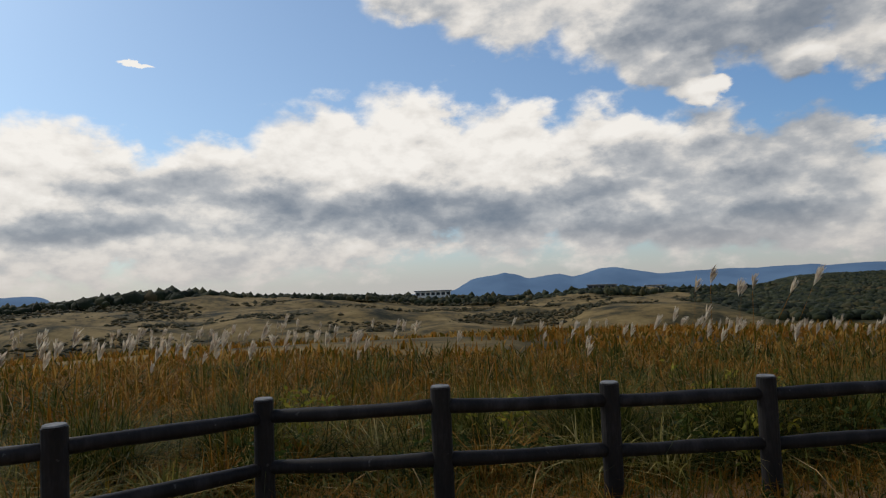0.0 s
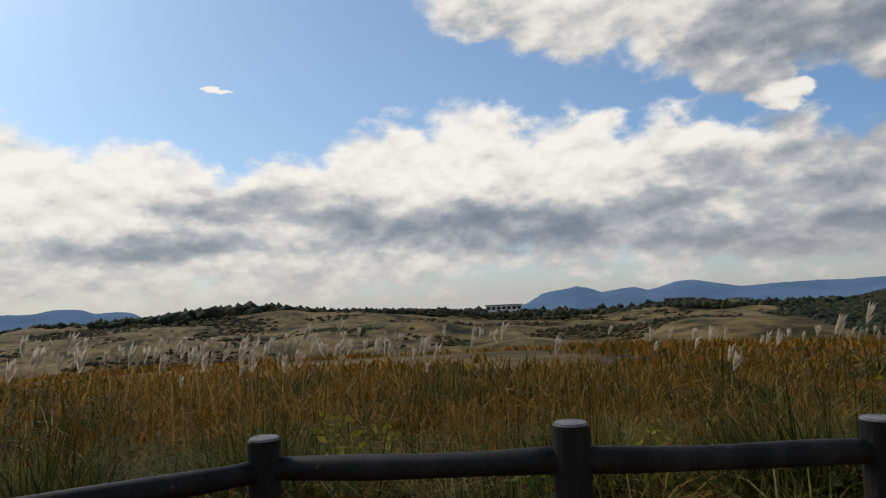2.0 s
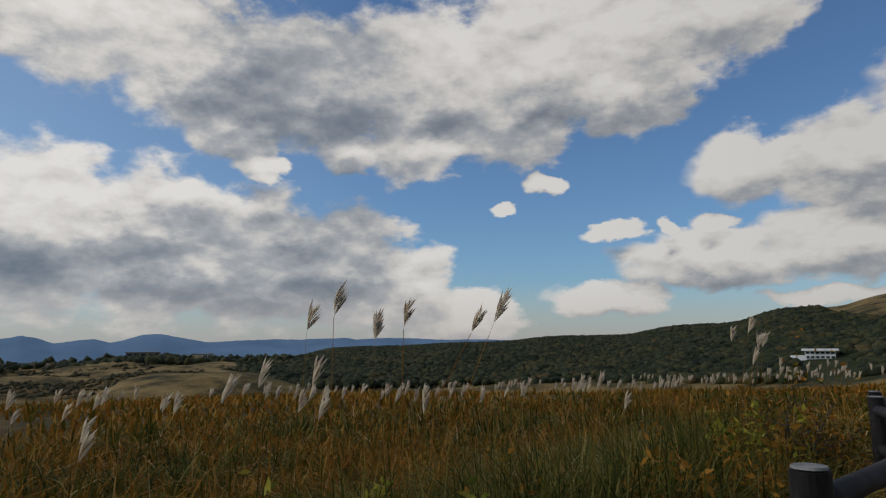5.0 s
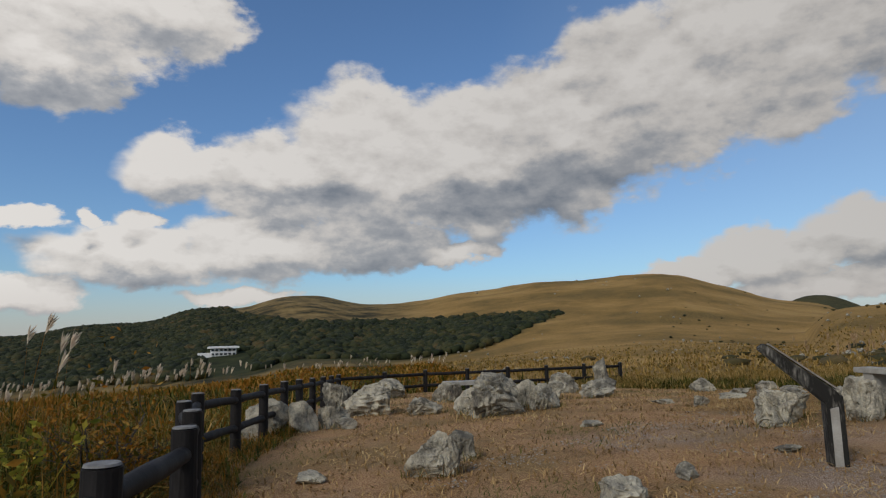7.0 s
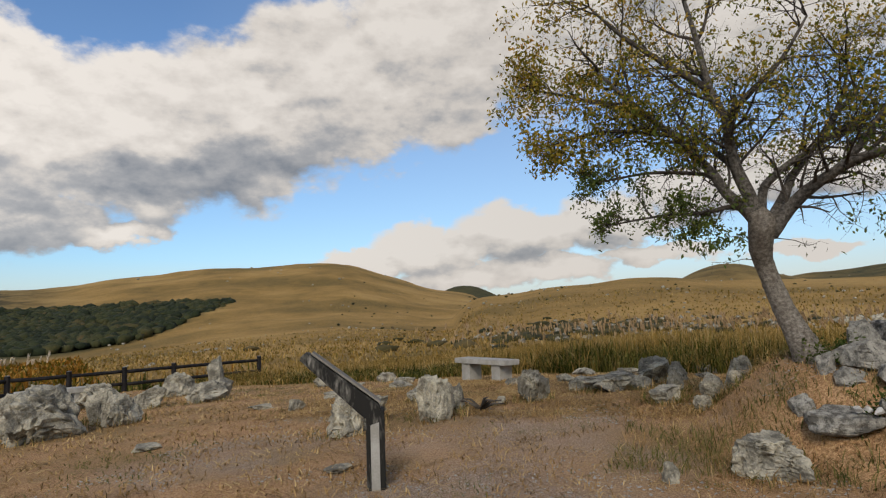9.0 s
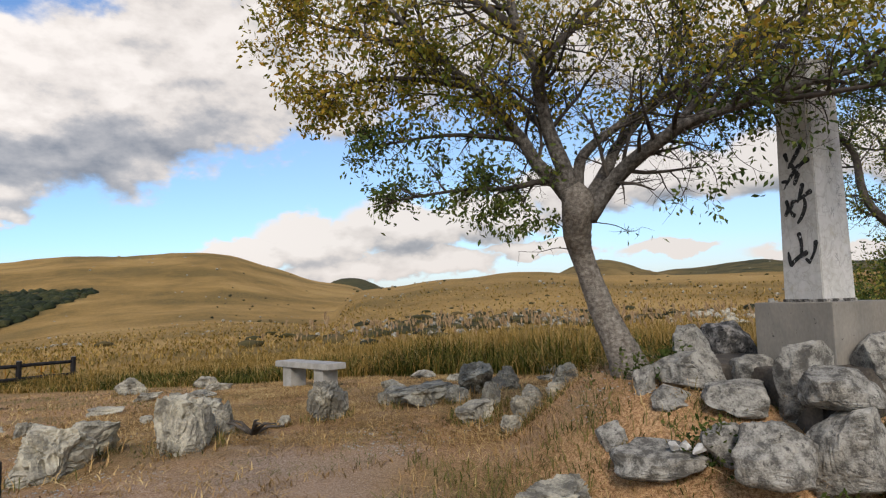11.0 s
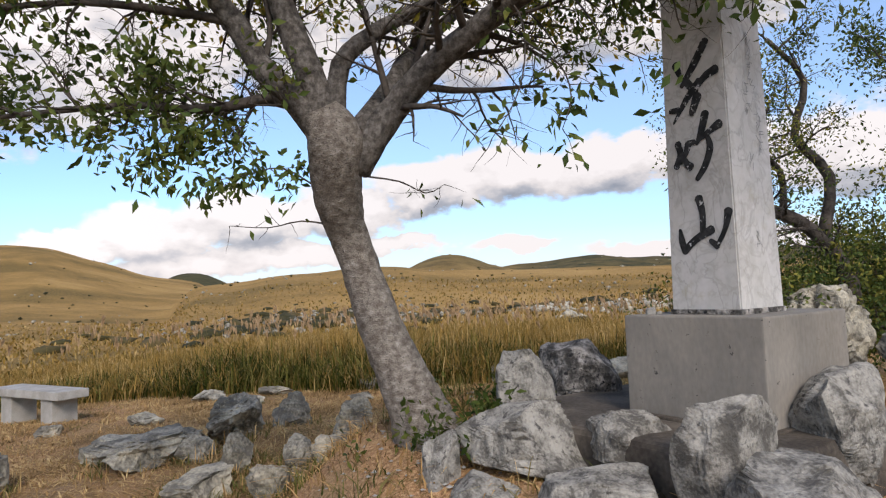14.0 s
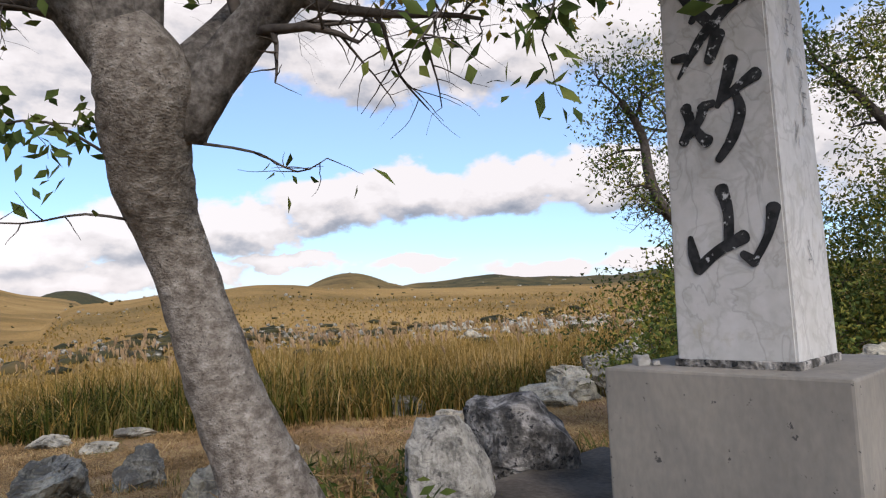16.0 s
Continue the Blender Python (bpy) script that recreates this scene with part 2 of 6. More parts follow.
    if spots:
        s_scale, s_low, s_high, s_col = spots
        n3 = nt.nodes.new("ShaderNodeTexNoise")
        n3.inputs["Scale"].default_value, n3.inputs["Detail"].default_value = s_scale, 6
        n3.inputs["Roughness"].default_value = 0.65
        nt.links.new(coord.outputs["Object"], n3.inputs["Vector"])
        mr = nt.nodes.new("ShaderNodeMapRange")
        mr.inputs["From Min"].default_value, mr.inputs["From Max"].default_value = s_low, s_high
        nt.links.new(n3.outputs["Fac"], mr.inputs["Value"])
        mc = nt.nodes.new("ShaderNodeMix")
        mc.data_type = "RGBA"
        nt.links.new(mr.outputs[0], mc.inputs[0])
        nt.links.new(col, mc.inputs[6])
        mc.inputs[7].default_value = (*s_col, 1)
        col = mc.outputs[2]
    nt.links.new(col, bsdf.inputs["Base Color"])
    bsdf.inputs["Roughness"].default_value = rough
    bsdf.inputs["Metallic"].default_value = metal
    bsdf.inputs["Specular IOR Level"].default_value = 0.08 if translucent else 0.25
    if bump:
        b = nt.nodes.new("ShaderNodeBump")
        b.inputs["Strength"].default_value, b.inputs["Distance"].default_value = bump, bump_distance
        nt.links.new(value if not per_island else n2.outputs["Fac"], b.inputs["Height"])
        nt.links.new(b.outputs[0], bsdf.inputs["Normal"])
    if translucent:
        tr = nt.nodes.new("ShaderNodeBsdfTranslucent")
        nt.links.new(col, tr.inputs["Color"])
        ms = nt.nodes.new("ShaderNodeMixShader")
        ms.inputs[0].default_value = translucent
        nt.links.new(bsdf.outputs[0], ms.inputs[1])
        nt.links.new(tr.outputs[0], ms.inputs[2])
        nt.links.new(ms.outputs[0], nt.nodes["Material Output"].inputs["Surface"])
    return m


LIMESTONE = material("limestone", [(0.35, (0.1109, 0.1007, 0.0786)), (0.45, (0.2112, 0.1937, 0.1504)), (0.55, (0.3221, 0.2944, 0.2248)), (0.69, (0.4435, 0.4049, 0.3059))], 4.5, 0.92, 0.9, 46, spots=(9.0, 0.60, 0.72, (0.095, 0.092, 0.084)), per_object=0.14, bump_distance=0.022, veins=((6.0, 0.007, 0.55, (0.07, 0.07, 0.064), (1, 1, 0.5)),))
BLOCK_STONE = material("lichen_limestone", [(0.37, (0.0897, 0.0834, 0.0709)), (0.46, (0.1668, 0.1573, 0.1345)), (0.55, (0.2395, 0.2262, 0.1944)), (0.66, (0.3130, 0.2971, 0.2540))], 14.0, 0.93, 1.0, 90, spots=(24.0, 0.56, 0.64, (0.075, 0.07, 0.062)), per_object=0.10, bump_distance=0.014, veins=((5.0, 0.006, 0.5, (0.06, 0.06, 0.054), (1, 1, 0.9)),))
DARK_STONE = material("dark_limestone", [(0.38, (0.0501, 0.0469, 0.0415)), (0.5, (0.1401, 0.1312, 0.1168)), (0.64, (0.3403, 0.3187, 0.2853))], 16, 0.92, 1.0, 60, spots=(30.0, 0.55, 0.62, (0.02, 0.02, 0.02)), bump_distance=0.03)
CONCRETE = material("concrete", [(0.3, (0.1633, 0.1480, 0.1223)), (0.5, (0.2117, 0.1927, 0.1614)), (0.7, (0.2601, 0.2346, 0.1956))], 2.2, 0.88, 0.12, 60, spots=(30.0, 0.655, 0.685, (0.06, 0.057, 0.052)), stretch=(1, 1, 0.5), bump_distance=0.004, veins=((3.0, 0.09, 0.25, (0.11, 0.108, 0.10), (1.3, 1.3, 0.4)),))
BENCH_STONE = material("bench_concrete", [(0.3, (0.2362, 0.2230, 0.1920)), (0.5, (0.3018, 0.2886, 0.2560)), (0.7, (0.3674, 0.3542, 0.3200))], 5, 0.88, 0.2, 70, bump_distance=0.005)
MARBLE = material("marble", [(0.25, (0.3655, 0.3540, 0.3245)), (0.42, (0.4532, 0.4407, 0.4092)), (0.6, (0.5117, 0.4985, 0.4727)), (0.8, (0.5556, 0.5491, 0.5291))], 2.6, 0.55, 0.06, 30, spots=(4.5, 0.61, 0.72, (0.36, 0.33, 0.25)), bump_distance=0.004, veins=((7.0, 0.018, 0.45, (0.22, 0.21, 0.19), (1, 1, 0.6)), (11.0, 0.05, 0.35, (0.27, 0.25, 0.21), (1, 1, 0.9)), (2.2, 0.10, 0.14, (0.26, 0.25, 0.20), (3, 3, 0.5))))
INK = material("black_paint", [(0.42, (0.010, 0.010, 0.010)), (0.6, (0.03, 0.03, 0.03))], 20, 0.6, 0.2, 60, spots=(42.0, 0.60, 0.66, (0.45, 0.45, 0.44)), bump_distance=0.003)
CARVED = material("carved_letter", [(0.3, (0.20, 0.20, 0.195)), (0.7, (0.32, 0.32, 0.31))], 20, 0.8, 0.1, 60)
POST_TOP = material("pale_post_top", [(0.3, (0.12, 0.118, 0.112)), (0.7, (0.24, 0.235, 0.225))], 14, 0.85, 0.3, 60, bump_distance=0.004)
FENCE_WOOD = material("fence_concrete_wood", [(0.3, (0.0052, 0.0042, 0.0041)), (0.5, (0.0112, 0.0094, 0.0089)), (0.72, (0.0259, 0.0232, 0.0226))], 6, 0.7, 0.5, 55, spots=(12.0, 0.66, 0.80, (0.16, 0.155, 0.15)), stretch=(1, 1, 0.25), bump_distance=0.006)
BARK = material("bark", [(0.28, (0.080, 0.066, 0.052)), (0.44, (0.140, 0.120, 0.097)), (0.58, (0.200, 0.177, 0.148)), (0.75, (0.285, 0.260, 0.222))], 26, 0.93, 1.0, 120, spots=(95.0, 0.58, 0.66, (0.050, 0.042, 0.034)), stretch=(1, 1, 1.4), bump_distance=0.012, veins=((30.0, 0.03, 0.45, (0.07, 0.058, 0.046), (1, 1, 1.6)),))
# darker copy of the bark: crown shade put into the limb colour
BARK_LIMB_SHADE = material("shaded_limb_bark", [(0.30, (0.035, 0.03, 0.025)), (0.5, (0.085, 0.075, 0.063)), (0.72, (0.17, 0.155, 0.135))], 30, 0.92, 0.7, 100, bump_distance=0.01)
BARK_DARK = material("dark_bark", [(0.3, (0.025, 0.02, 0.016)), (0.7, (0.10, 0.085, 0.07))], 9, 0.92, 0.6, 38)
LEAF = material("leaf", [(0.10, (0.0748, 0.1012, 0.0194)), (0.35, (0.1584, 0.1628, 0.0264)), (0.55, (0.2904, 0.2288, 0.0334)), (0.75, (0.4400, 0.2816, 0.0440)), (0.95, (0.4840, 0.2200, 0.0396))], 0.55, 0.55, 0, 30, per_island=0.5, translucent=0.38)
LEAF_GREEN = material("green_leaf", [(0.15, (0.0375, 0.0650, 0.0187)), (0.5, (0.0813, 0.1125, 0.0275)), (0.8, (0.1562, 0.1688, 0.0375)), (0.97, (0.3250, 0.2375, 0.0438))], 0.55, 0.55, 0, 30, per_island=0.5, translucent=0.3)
LEAF_DARK = material("evergreen_leaf", [(0.2, (0.0312, 0.0548, 0.0165)), (0.5, (0.0860, 0.1172, 0.0275)), (0.8, (0.2500, 0.2188, 0.0413))], 1.5, 0.6, 0, 30, per_island=0.5, translucent=0.2)
WEED = material("weed_leaf", [(0.2, (0.0252, 0.0420, 0.0084)), (0.5, (0.0560, 0.0784, 0.0168)), (0.8, (0.1344, 0.1400, 0.0336))], 3, 0.6, 0, 30, per_island=0.5, translucent=0.3)
YELLOW_WEED = material("yellow_weed_leaf", [(0.2, (0.11, 0.13, 0.02)), (0.5, (0.26, 0.24, 0.03)), (0.8, (0.45, 0.34, 0.05))], 3, 0.7, 0, 30, per_island=0.5, translucent=0.35)
RUST_WEED = material("rust_weed_leaf", [(0.2, (0.10, 0.085, 0.015)), (0.5, (0.26, 0.13, 0.02)), (0.8, (0.42, 0.19, 0.03))], 3, 0.7, 0, 30, per_island=0.5, translucent=0.35)
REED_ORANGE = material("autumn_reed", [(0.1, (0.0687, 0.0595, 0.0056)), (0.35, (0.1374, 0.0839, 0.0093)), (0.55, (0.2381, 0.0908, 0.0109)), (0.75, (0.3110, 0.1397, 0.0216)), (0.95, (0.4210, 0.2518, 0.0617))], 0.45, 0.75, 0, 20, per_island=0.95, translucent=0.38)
REED_GREEN = material("green_reed", [(0.1, (0.018, 0.026, 0.004)), (0.4, (0.042, 0.050, 0.008)), (0.65, (0.088, 0.088, 0.014)), (0.9, (0.19, 0.165, 0.045))], 0.6, 0.75, 0, 20, per_island=0.95, translucent=0.32)
REED_OLIVE = material("olive_reed", [(0.1, (0.0690, 0.0713, 0.0138)), (0.4, (0.1495, 0.1380, 0.0253)), (0.65, (0.2760, 0.2185, 0.0460)), (0.9, (0.4830, 0.3910, 0.1610))], 0.6, 0.75, 0, 20, per_island=0.95, translucent=0.35)
REED_GOLD = material("golden_reed", [(0.1, (0.1300, 0.1000, 0.0280)), (0.35, (0.1815, 0.1159, 0.0255)), (0.6, (0.3300, 0.2009, 0.0510)), (0.9, (0.4537, 0.3245, 0.1403))], 0.4, 0.75, 0, 20, per_island=0.7, translucent=0.3)
STRAW = material("dry_grass", [(0.1, (0.1123, 0.0693, 0.0272)), (0.4, (0.2746, 0.1638, 0.0648)), (0.6, (0.4243, 0.2646, 0.1097)), (0.9, (0.5990, 0.4410, 0.2090))], 1.2, 0.85, 0, 20, per_island=0.6, translucent=0.15)
TURF = material("green_grass", [(0.1, (0.050, 0.062, 0.015)), (0.5, (0.12, 0.118, 0.03)), (0.9, (0.28, 0.21, 0.08))], 1.2, 0.8, 0, 20, per_island=0.6, translucent=0.25)
PLUME = material("plume", [(0.2, (0.4461, 0.3514, 0.2522)), (0.5, (0.6819, 0.5696, 0.4310)), (0.85, (0.8500, 0.7757, 0.6098))], 3, 0.85, 0, 20, per_island=0.5, translucent=0.45)
PLUME_GOLD = material("golden_plume", [(0.2, (0.2793, 0.1815, 0.0970)), (0.5, (0.4270, 0.2943, 0.1658)), (0.85, (0.5584, 0.4008, 0.2346))], 3, 0.85, 0, 20, per_island=0.5, translucent=0.45)
FOREST = material("forest_crown", [(0.25, (0.0100, 0.0151, 0.0056)), (0.5, (0.0223, 0.0295, 0.0102)), (0.7, (0.0474, 0.0456, 0.0148)), (0.9, (0.0836, 0.0537, 0.0200))], 0.06, 0.9, 0.6, 1.2, per_island=0.45, bump_distance=0.5)
SCRUB = material("scrub", [(0.25, (0.0192, 0.0203, 0.0076)), (0.5, (0.0480, 0.0428, 0.0147)), (0.8, (0.1056, 0.0743, 0.0294))], 0.1, 0.9, 0.5, 2.0, per_island=0.5, bump_distance=0.3)
WHITE_WALL = material("white_render_wall", [(0.3, (0.66, 0.66, 0.64)), (0.7, (0.80, 0.80, 0.78))], 0.4, 0.8, 0.05, 5)
GREY_ROOF = material("grey_roof", [(0.3, (0.16, 0.16, 0.16)), (0.7, (0.26, 0.26, 0.26))], 0.4, 0.8, 0.05, 5)
WINDOW_DARK = material("window_glass", [(0.3, (0.02, 0.025, 0.03)), (0.7, (0.05, 0.06, 0.07))], 0.4, 0.15, 0, 5)
ROOT_SOIL = material("root_soil", [(0.3, (0.05, 0.04, 0.032)), (0.7, (0.13, 0.105, 0.08))], 6, 0.95, 0.5, 40)


def ground_material():
    m = bpy.data.materials.new("ground")
    m.use_nodes = True
    nt = m.node_tree
    bsdf = nt.nodes["Principled BSDF"]
    bsdf.inputs["Roughness"].default_value = 0.95
    bsdf.inputs["Specular IOR Level"].default_value = 0.1
    coord = nt.nodes.new("ShaderNodeTexCoord")

    def noise_at(scale, detail=6, rough=0.6):
        n = nt.nodes.new("ShaderNodeTexNoise")
        n.inputs["Scale"].default_value, n.inputs["Detail"].default_value, n.inputs["Roughness"].default_value = scale, detail, rough
        nt.links.new(coord.outputs["Object"], n.inputs["Vector"])
        return n.outputs["Fac"]

    def ramp(value, rows):
        r = nt.nodes.new("ShaderNodeValToRGB")
        e = r.color_ramp.elements
        e[0].position, e[0].color = rows[0][0], (*rows[0][1], 1)
        e[1].position, e[1].color = rows[-1][0], (*rows[-1][1], 1)
        for p, c in rows[1:-1]:
            e.new(p).color = (*c, 1)
        nt.links.new(value, r.inputs[0])
        return r.outputs[0]

    def mix(fac, a, b):
        n = nt.nodes.new("ShaderNodeMix")
        n.data_type = "RGBA"
        nt.links.new(fac, n.inputs[0])
        nt.links.new(a, n.inputs[6])
        nt.links.new(b, n.inputs[7])
        return n.outputs[2]

    def attr(name):
        a = nt.nodes.new("ShaderNodeAttribute")
        a.attribute_name = name
        return a.outputs["Fac"]

    # trodden clearing: dry earth, straw litter, gravel
    earth = ramp(noise_at(2.2, 8), [(0.3, (0.1690, 0.0900, 0.0403)), (0.46, (0.325, 0.18, 0.083)), (0.58, (0.41, 0.238, 0.118)), (0.75, (0.4680, 0.3240, 0.1960))])
    litter = ramp(noise_at(48, 6, 0.85), [(0.41, (0.0715, 0.0384, 0.0179)), (0.5, (0.3770, 0.2100, 0.0986)), (0.60, (0.6760, 0.4620, 0.2632))])
    half = nt.nodes.new("ShaderNodeValue")
    half.outputs[0].default_value = 0.58
    near = mix(half.outputs[0], earth, litter)
    turf = ramp(noise_at(60, 5, 0.8), [(0.40, (0.055, 0.038, 0.015)), (0.5, (0.19, 0.125, 0.05)), (0.62, (0.40, 0.28, 0.13))])
    near = mix(ramp(noise_at(0.55, 7, 0.68), [(0.44, (0, 0, 0)), (0.60, (0.75, 0.75, 0.75))]), near, turf)
    gravel = ramp(noise_at(85, 3, 0.7), [(0.38, (0.11, 0.075, 0.052)), (0.5, (0.29, 0.205, 0.145)), (0.62, (0.52, 0.43, 0.35))])
    near = mix(attr("gravel"), near, gravel)
    # open hills: golden grass, brown scrub, pale stones
    gold = ramp(noise_at(0.016, 11, 0.68), [(0.38, (0.075, 0.062, 0.026)), (0.46, (0.175, 0.112, 0.040)), (0.53, (0.265, 0.165, 0.058)), (0.64, (0.37, 0.24, 0.092))])
    tuft = ramp(noise_at(1.3, 5, 0.75), [(0.34, (0.10, 0.08, 0.025)), (0.5, (0.36, 0.20, 0.046)), (0.66, (0.50, 0.33, 0.11))])
    third = nt.nodes.new("ShaderNodeValue")
    third.outputs[0].default_value = 0.3
    hills = mix(third.outputs[0], gold, tuft)
    brown = ramp(noise_at(0.05, 9, 0.7), [(0.36, (0.020, 0.021, 0.010)), (0.43, (0.068, 0.053, 0.022)), (0.52, (0.175, 0.120, 0.046)), (0.68, (0.30, 0.21, 0.086))])
    hills = mix(attr("scrubland"), hills, brown)
    woods = ramp(noise_at(0.12, 6), [(0.35, (0.016, 0.022, 0.010)), (0.65, (0.05, 0.055, 0.022))])
    hills = mix(attr("woodland"), hills, woods)
    color = mix(attr("open_land"), near, hills)
    nt.links.new(color, bsdf.inputs["Base Color"])
    b = nt.nodes.new("ShaderNodeBump")
    b.inputs["Strength"].default_value, b.inputs["Distance"].default_value = 0.7, 0.03
    nt.links.new(noise_at(38, 6, 0.7), b.inputs["Height"])
    nt.links.new(b.outputs[0], bsdf.inputs["Normal"])
    return m


def mountain_material():
    m = bpy.data.materials.new("haze_glow_mountains")
    m.use_nodes = True
    nt = m.node_tree
    bsdf = nt.nodes["Principled BSDF"]
    n = nt.nodes.new("ShaderNodeTexNoise")
    n.inputs["Scale"].default_value, n.inputs["Detail"].default_value = 0.004, 6
    c = nt.nodes.new("ShaderNodeTexCoord")
    nt.links.new(c.outputs["Object"], n.inputs["Vector"])
    # distance haze painted in: blue base colour, repeated as emission below
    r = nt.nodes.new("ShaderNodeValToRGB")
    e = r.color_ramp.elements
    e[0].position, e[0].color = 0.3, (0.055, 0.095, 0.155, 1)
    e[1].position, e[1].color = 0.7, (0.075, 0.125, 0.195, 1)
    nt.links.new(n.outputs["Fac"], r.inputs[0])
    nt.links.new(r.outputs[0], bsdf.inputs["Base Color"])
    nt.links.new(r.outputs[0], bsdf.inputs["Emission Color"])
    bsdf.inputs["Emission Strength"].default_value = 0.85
    bsdf.inputs["Roughness"].default_value = 1.0
    bsdf.inputs["Specular IOR Level"].default_value = 0.0
    return m


GROUND = ground_material()
MOUNTAIN = mountain_material()


# ---------------------------------------------------------------- mesh tools
def mesh_object(name, verts, faces, mat, parent=None, smooth=False, label=""):
    me = bpy.data.meshes.new(name)
    me.from_pydata(verts, [], faces)
    me.materials.append(mat)
    if smooth:
        me.polygons.foreach_set("use_smooth", [True] * len(me.polygons))
    ob = new(name, me)
    if parent:
        ob.parent = parent
    if label:
        ob["label"] = label
    return ob


def part(name, bm, mat, parent=None, label="", smooth=False):
    me = bpy.data.meshes.new(name)
    bm.to_mesh(me)
    bm.free()
    me.materials.append(mat)
    if smooth:
        me.polygons.foreach_set("use_smooth", [True] * len(me.polygons))
    ob = new(name, me)
    if parent:
        ob.parent = parent
    if label:
        ob["label"] = label
    return ob


def box_bm(sx, sy, sz, m=None, bevel=0.0, segments=2):
    bm = bmesh.new()
    bmesh.ops.create_cube(bm, size=1.0)
    bmesh.ops.scale(bm, vec=(sx, sy, sz), verts=bm.verts)
    if bevel:
        bmesh.ops.bevel(bm, geom=bm.edges[:], offset=bevel, segments=segments, affect="EDGES", profile=0.6)
    if m is not None:
        bm.transform(m)
    return bm


def tube(points, radii, sides=10, wobble=0.0, seed=0):
    """Verts and faces of a tapered tube along points."""
    rnd = random.Random(seed)
    pts = [Vector(p) for p in points]
    verts, faces = [], []
    ref = Vector((0.31, 0.83, 0.46))
    for i, p in enumerate(pts):
        t = (pts[min(i + 1, len(pts) - 1)] - pts[max(i - 1, 0)]).normalized()
        a = t.cross(ref)
        if a.length < 0.05:
            a = t.cross(Vector((1, 0, 0)))
        a.normalize()
        b = t.cross(a)
        for k in range(sides):
            w = 2 * math.pi * k / sides
            r = radii[i] * (1 + wobble * (rnd.random() - 0.5) * 2)
            verts.append(p + a * (math.cos(w) * r) + b * (math.sin(w) * r))
    for i in range(len(pts) - 1):
        for k in range(sides):
            k2 = (k + 1) % sides
            faces.append((i * sides + k, i * sides + k2, (i + 1) * sides + k2, (i + 1) * sides + k))
    faces.append(tuple(range(sides - 1, -1, -1)))
    faces.append(tuple((len(pts) - 1) * sides + k for k in range(sides)))
    return verts, faces


def join(groups):
    verts, faces = [], []
    for v, f in groups:
        n = len(verts)
        verts += list(v)
        faces += [tuple(i + n for i in face) for face in f]
    return verts, faces


def raw_mesh(name, verts, loops, starts, mat, smooth=False):
    """Fast mesh from numpy arrays: verts (n,3), flat loop indices, polygon loop starts."""
    me = bpy.data.meshes.new(name)
    me.vertices.add(len(verts))
    me.vertices.foreach_set("co", np.ascontiguousarray(verts, dtype=np.float32).ravel())
    me.loops.add(len(loops))
    me.loops.foreach_set("vertex_index", np.ascontiguousarray(loops, dtype=np.int32))
    me.polygons.add(len(starts))
    me.polygons.foreach_set("loop_start", np.ascontiguousarray(starts, dtype=np.int32))
    if smooth:
        me.polygons.foreach_set("use_smooth", np.ones(len(starts), dtype=bool))
    me.update(calc_edges=True)
    me.materials.append(mat)
    return new(name, me)


def blades(name, base, height, width, yaw, lean, mat, curl=1.0):
    """Grass blades: arched tapered strips with three cross-sections and a tip."""
    n = len(base)
    u = np.array([0.0, 0.4, 0.75, 1.0])
    wid = np.array([0.8, 1.0, 0.6, 0.0])
    dirx, diry = np.cos(yaw), np.sin(yaw)
    verts = np.zeros((n, 7, 3))
    side = np.stack([-diry, dirx, np.zeros(n)], 1)
    j = 0
    for i in range(4):
        out = lean * height * (u[i] ** 2)
        up = height * (u[i] - 0.35 * curl * np.clip(lean, 0, 1.6) * u[i] ** 3)
        p = base + np.stack([dirx * out, diry * out, up], 1)
        if i < 3:
            verts[:, j] = p - side * (width * wid[i] / 2)[:, None]
            verts[:, j + 1] = p + side * (width * wid[i] / 2)[:, None]
            j += 2
        else:
            verts[:, j] = p
    pat = np.array([0, 1, 3, 2, 2, 3, 5, 4, 4, 5, 6])
    st = np.array([0, 4, 8])
    loops = (np.arange(n)[:, None] * 7 + pat[None]).ravel()
    starts = (np.arange(n)[:, None] * 11 + st[None]).ravel()
    return raw_mesh(name, verts.reshape(-1, 3), loops, starts, mat)


# ---------------------------------------------------------------- land
def softplus(v):
    return np.log1p(np.exp(np.clip(v, -30, 30)))


def smooth01(a, b, v):
    t = np.clip((v - a) / (b - a), 0, 1)
    return t * t * (3 - 2 * t)


def clearing_height(x, y):
    x, y = np.asarray(x, float), np.asarray(y, float)
    z = 0.02 * softplus(x) - 0.02 * softplus(x - 10) - 0.045 * softplus(y - 4) - 0.03 * softplus(x - 13) + 0.05 * softplus(-y - 1.5 - 0.12 * x)
    z = z + 0.16 * np.exp(-((x - 12.5) ** 2 + (y - 4) ** 2) / 40)
    # mound under the tree and the monument
    ax, ay, bx, by = 10.7, -0.9, 11.3, -4.6
    dx, dy = bx - ax, by - ay
    u = np.clip(((x - ax) * dx + (y - ay) * dy) / (dx * dx + dy * dy), 0, 1)
    d = np.hypot(x - ax - u * dx, y - ay - u * dy)
    z = z + 0.68 * (1 - smooth01(0.85, 1.95, d))
    return z + 0.22 * np.exp(-((x - 12.6) ** 2 + (y - 0.6) ** 2) / 3.0)


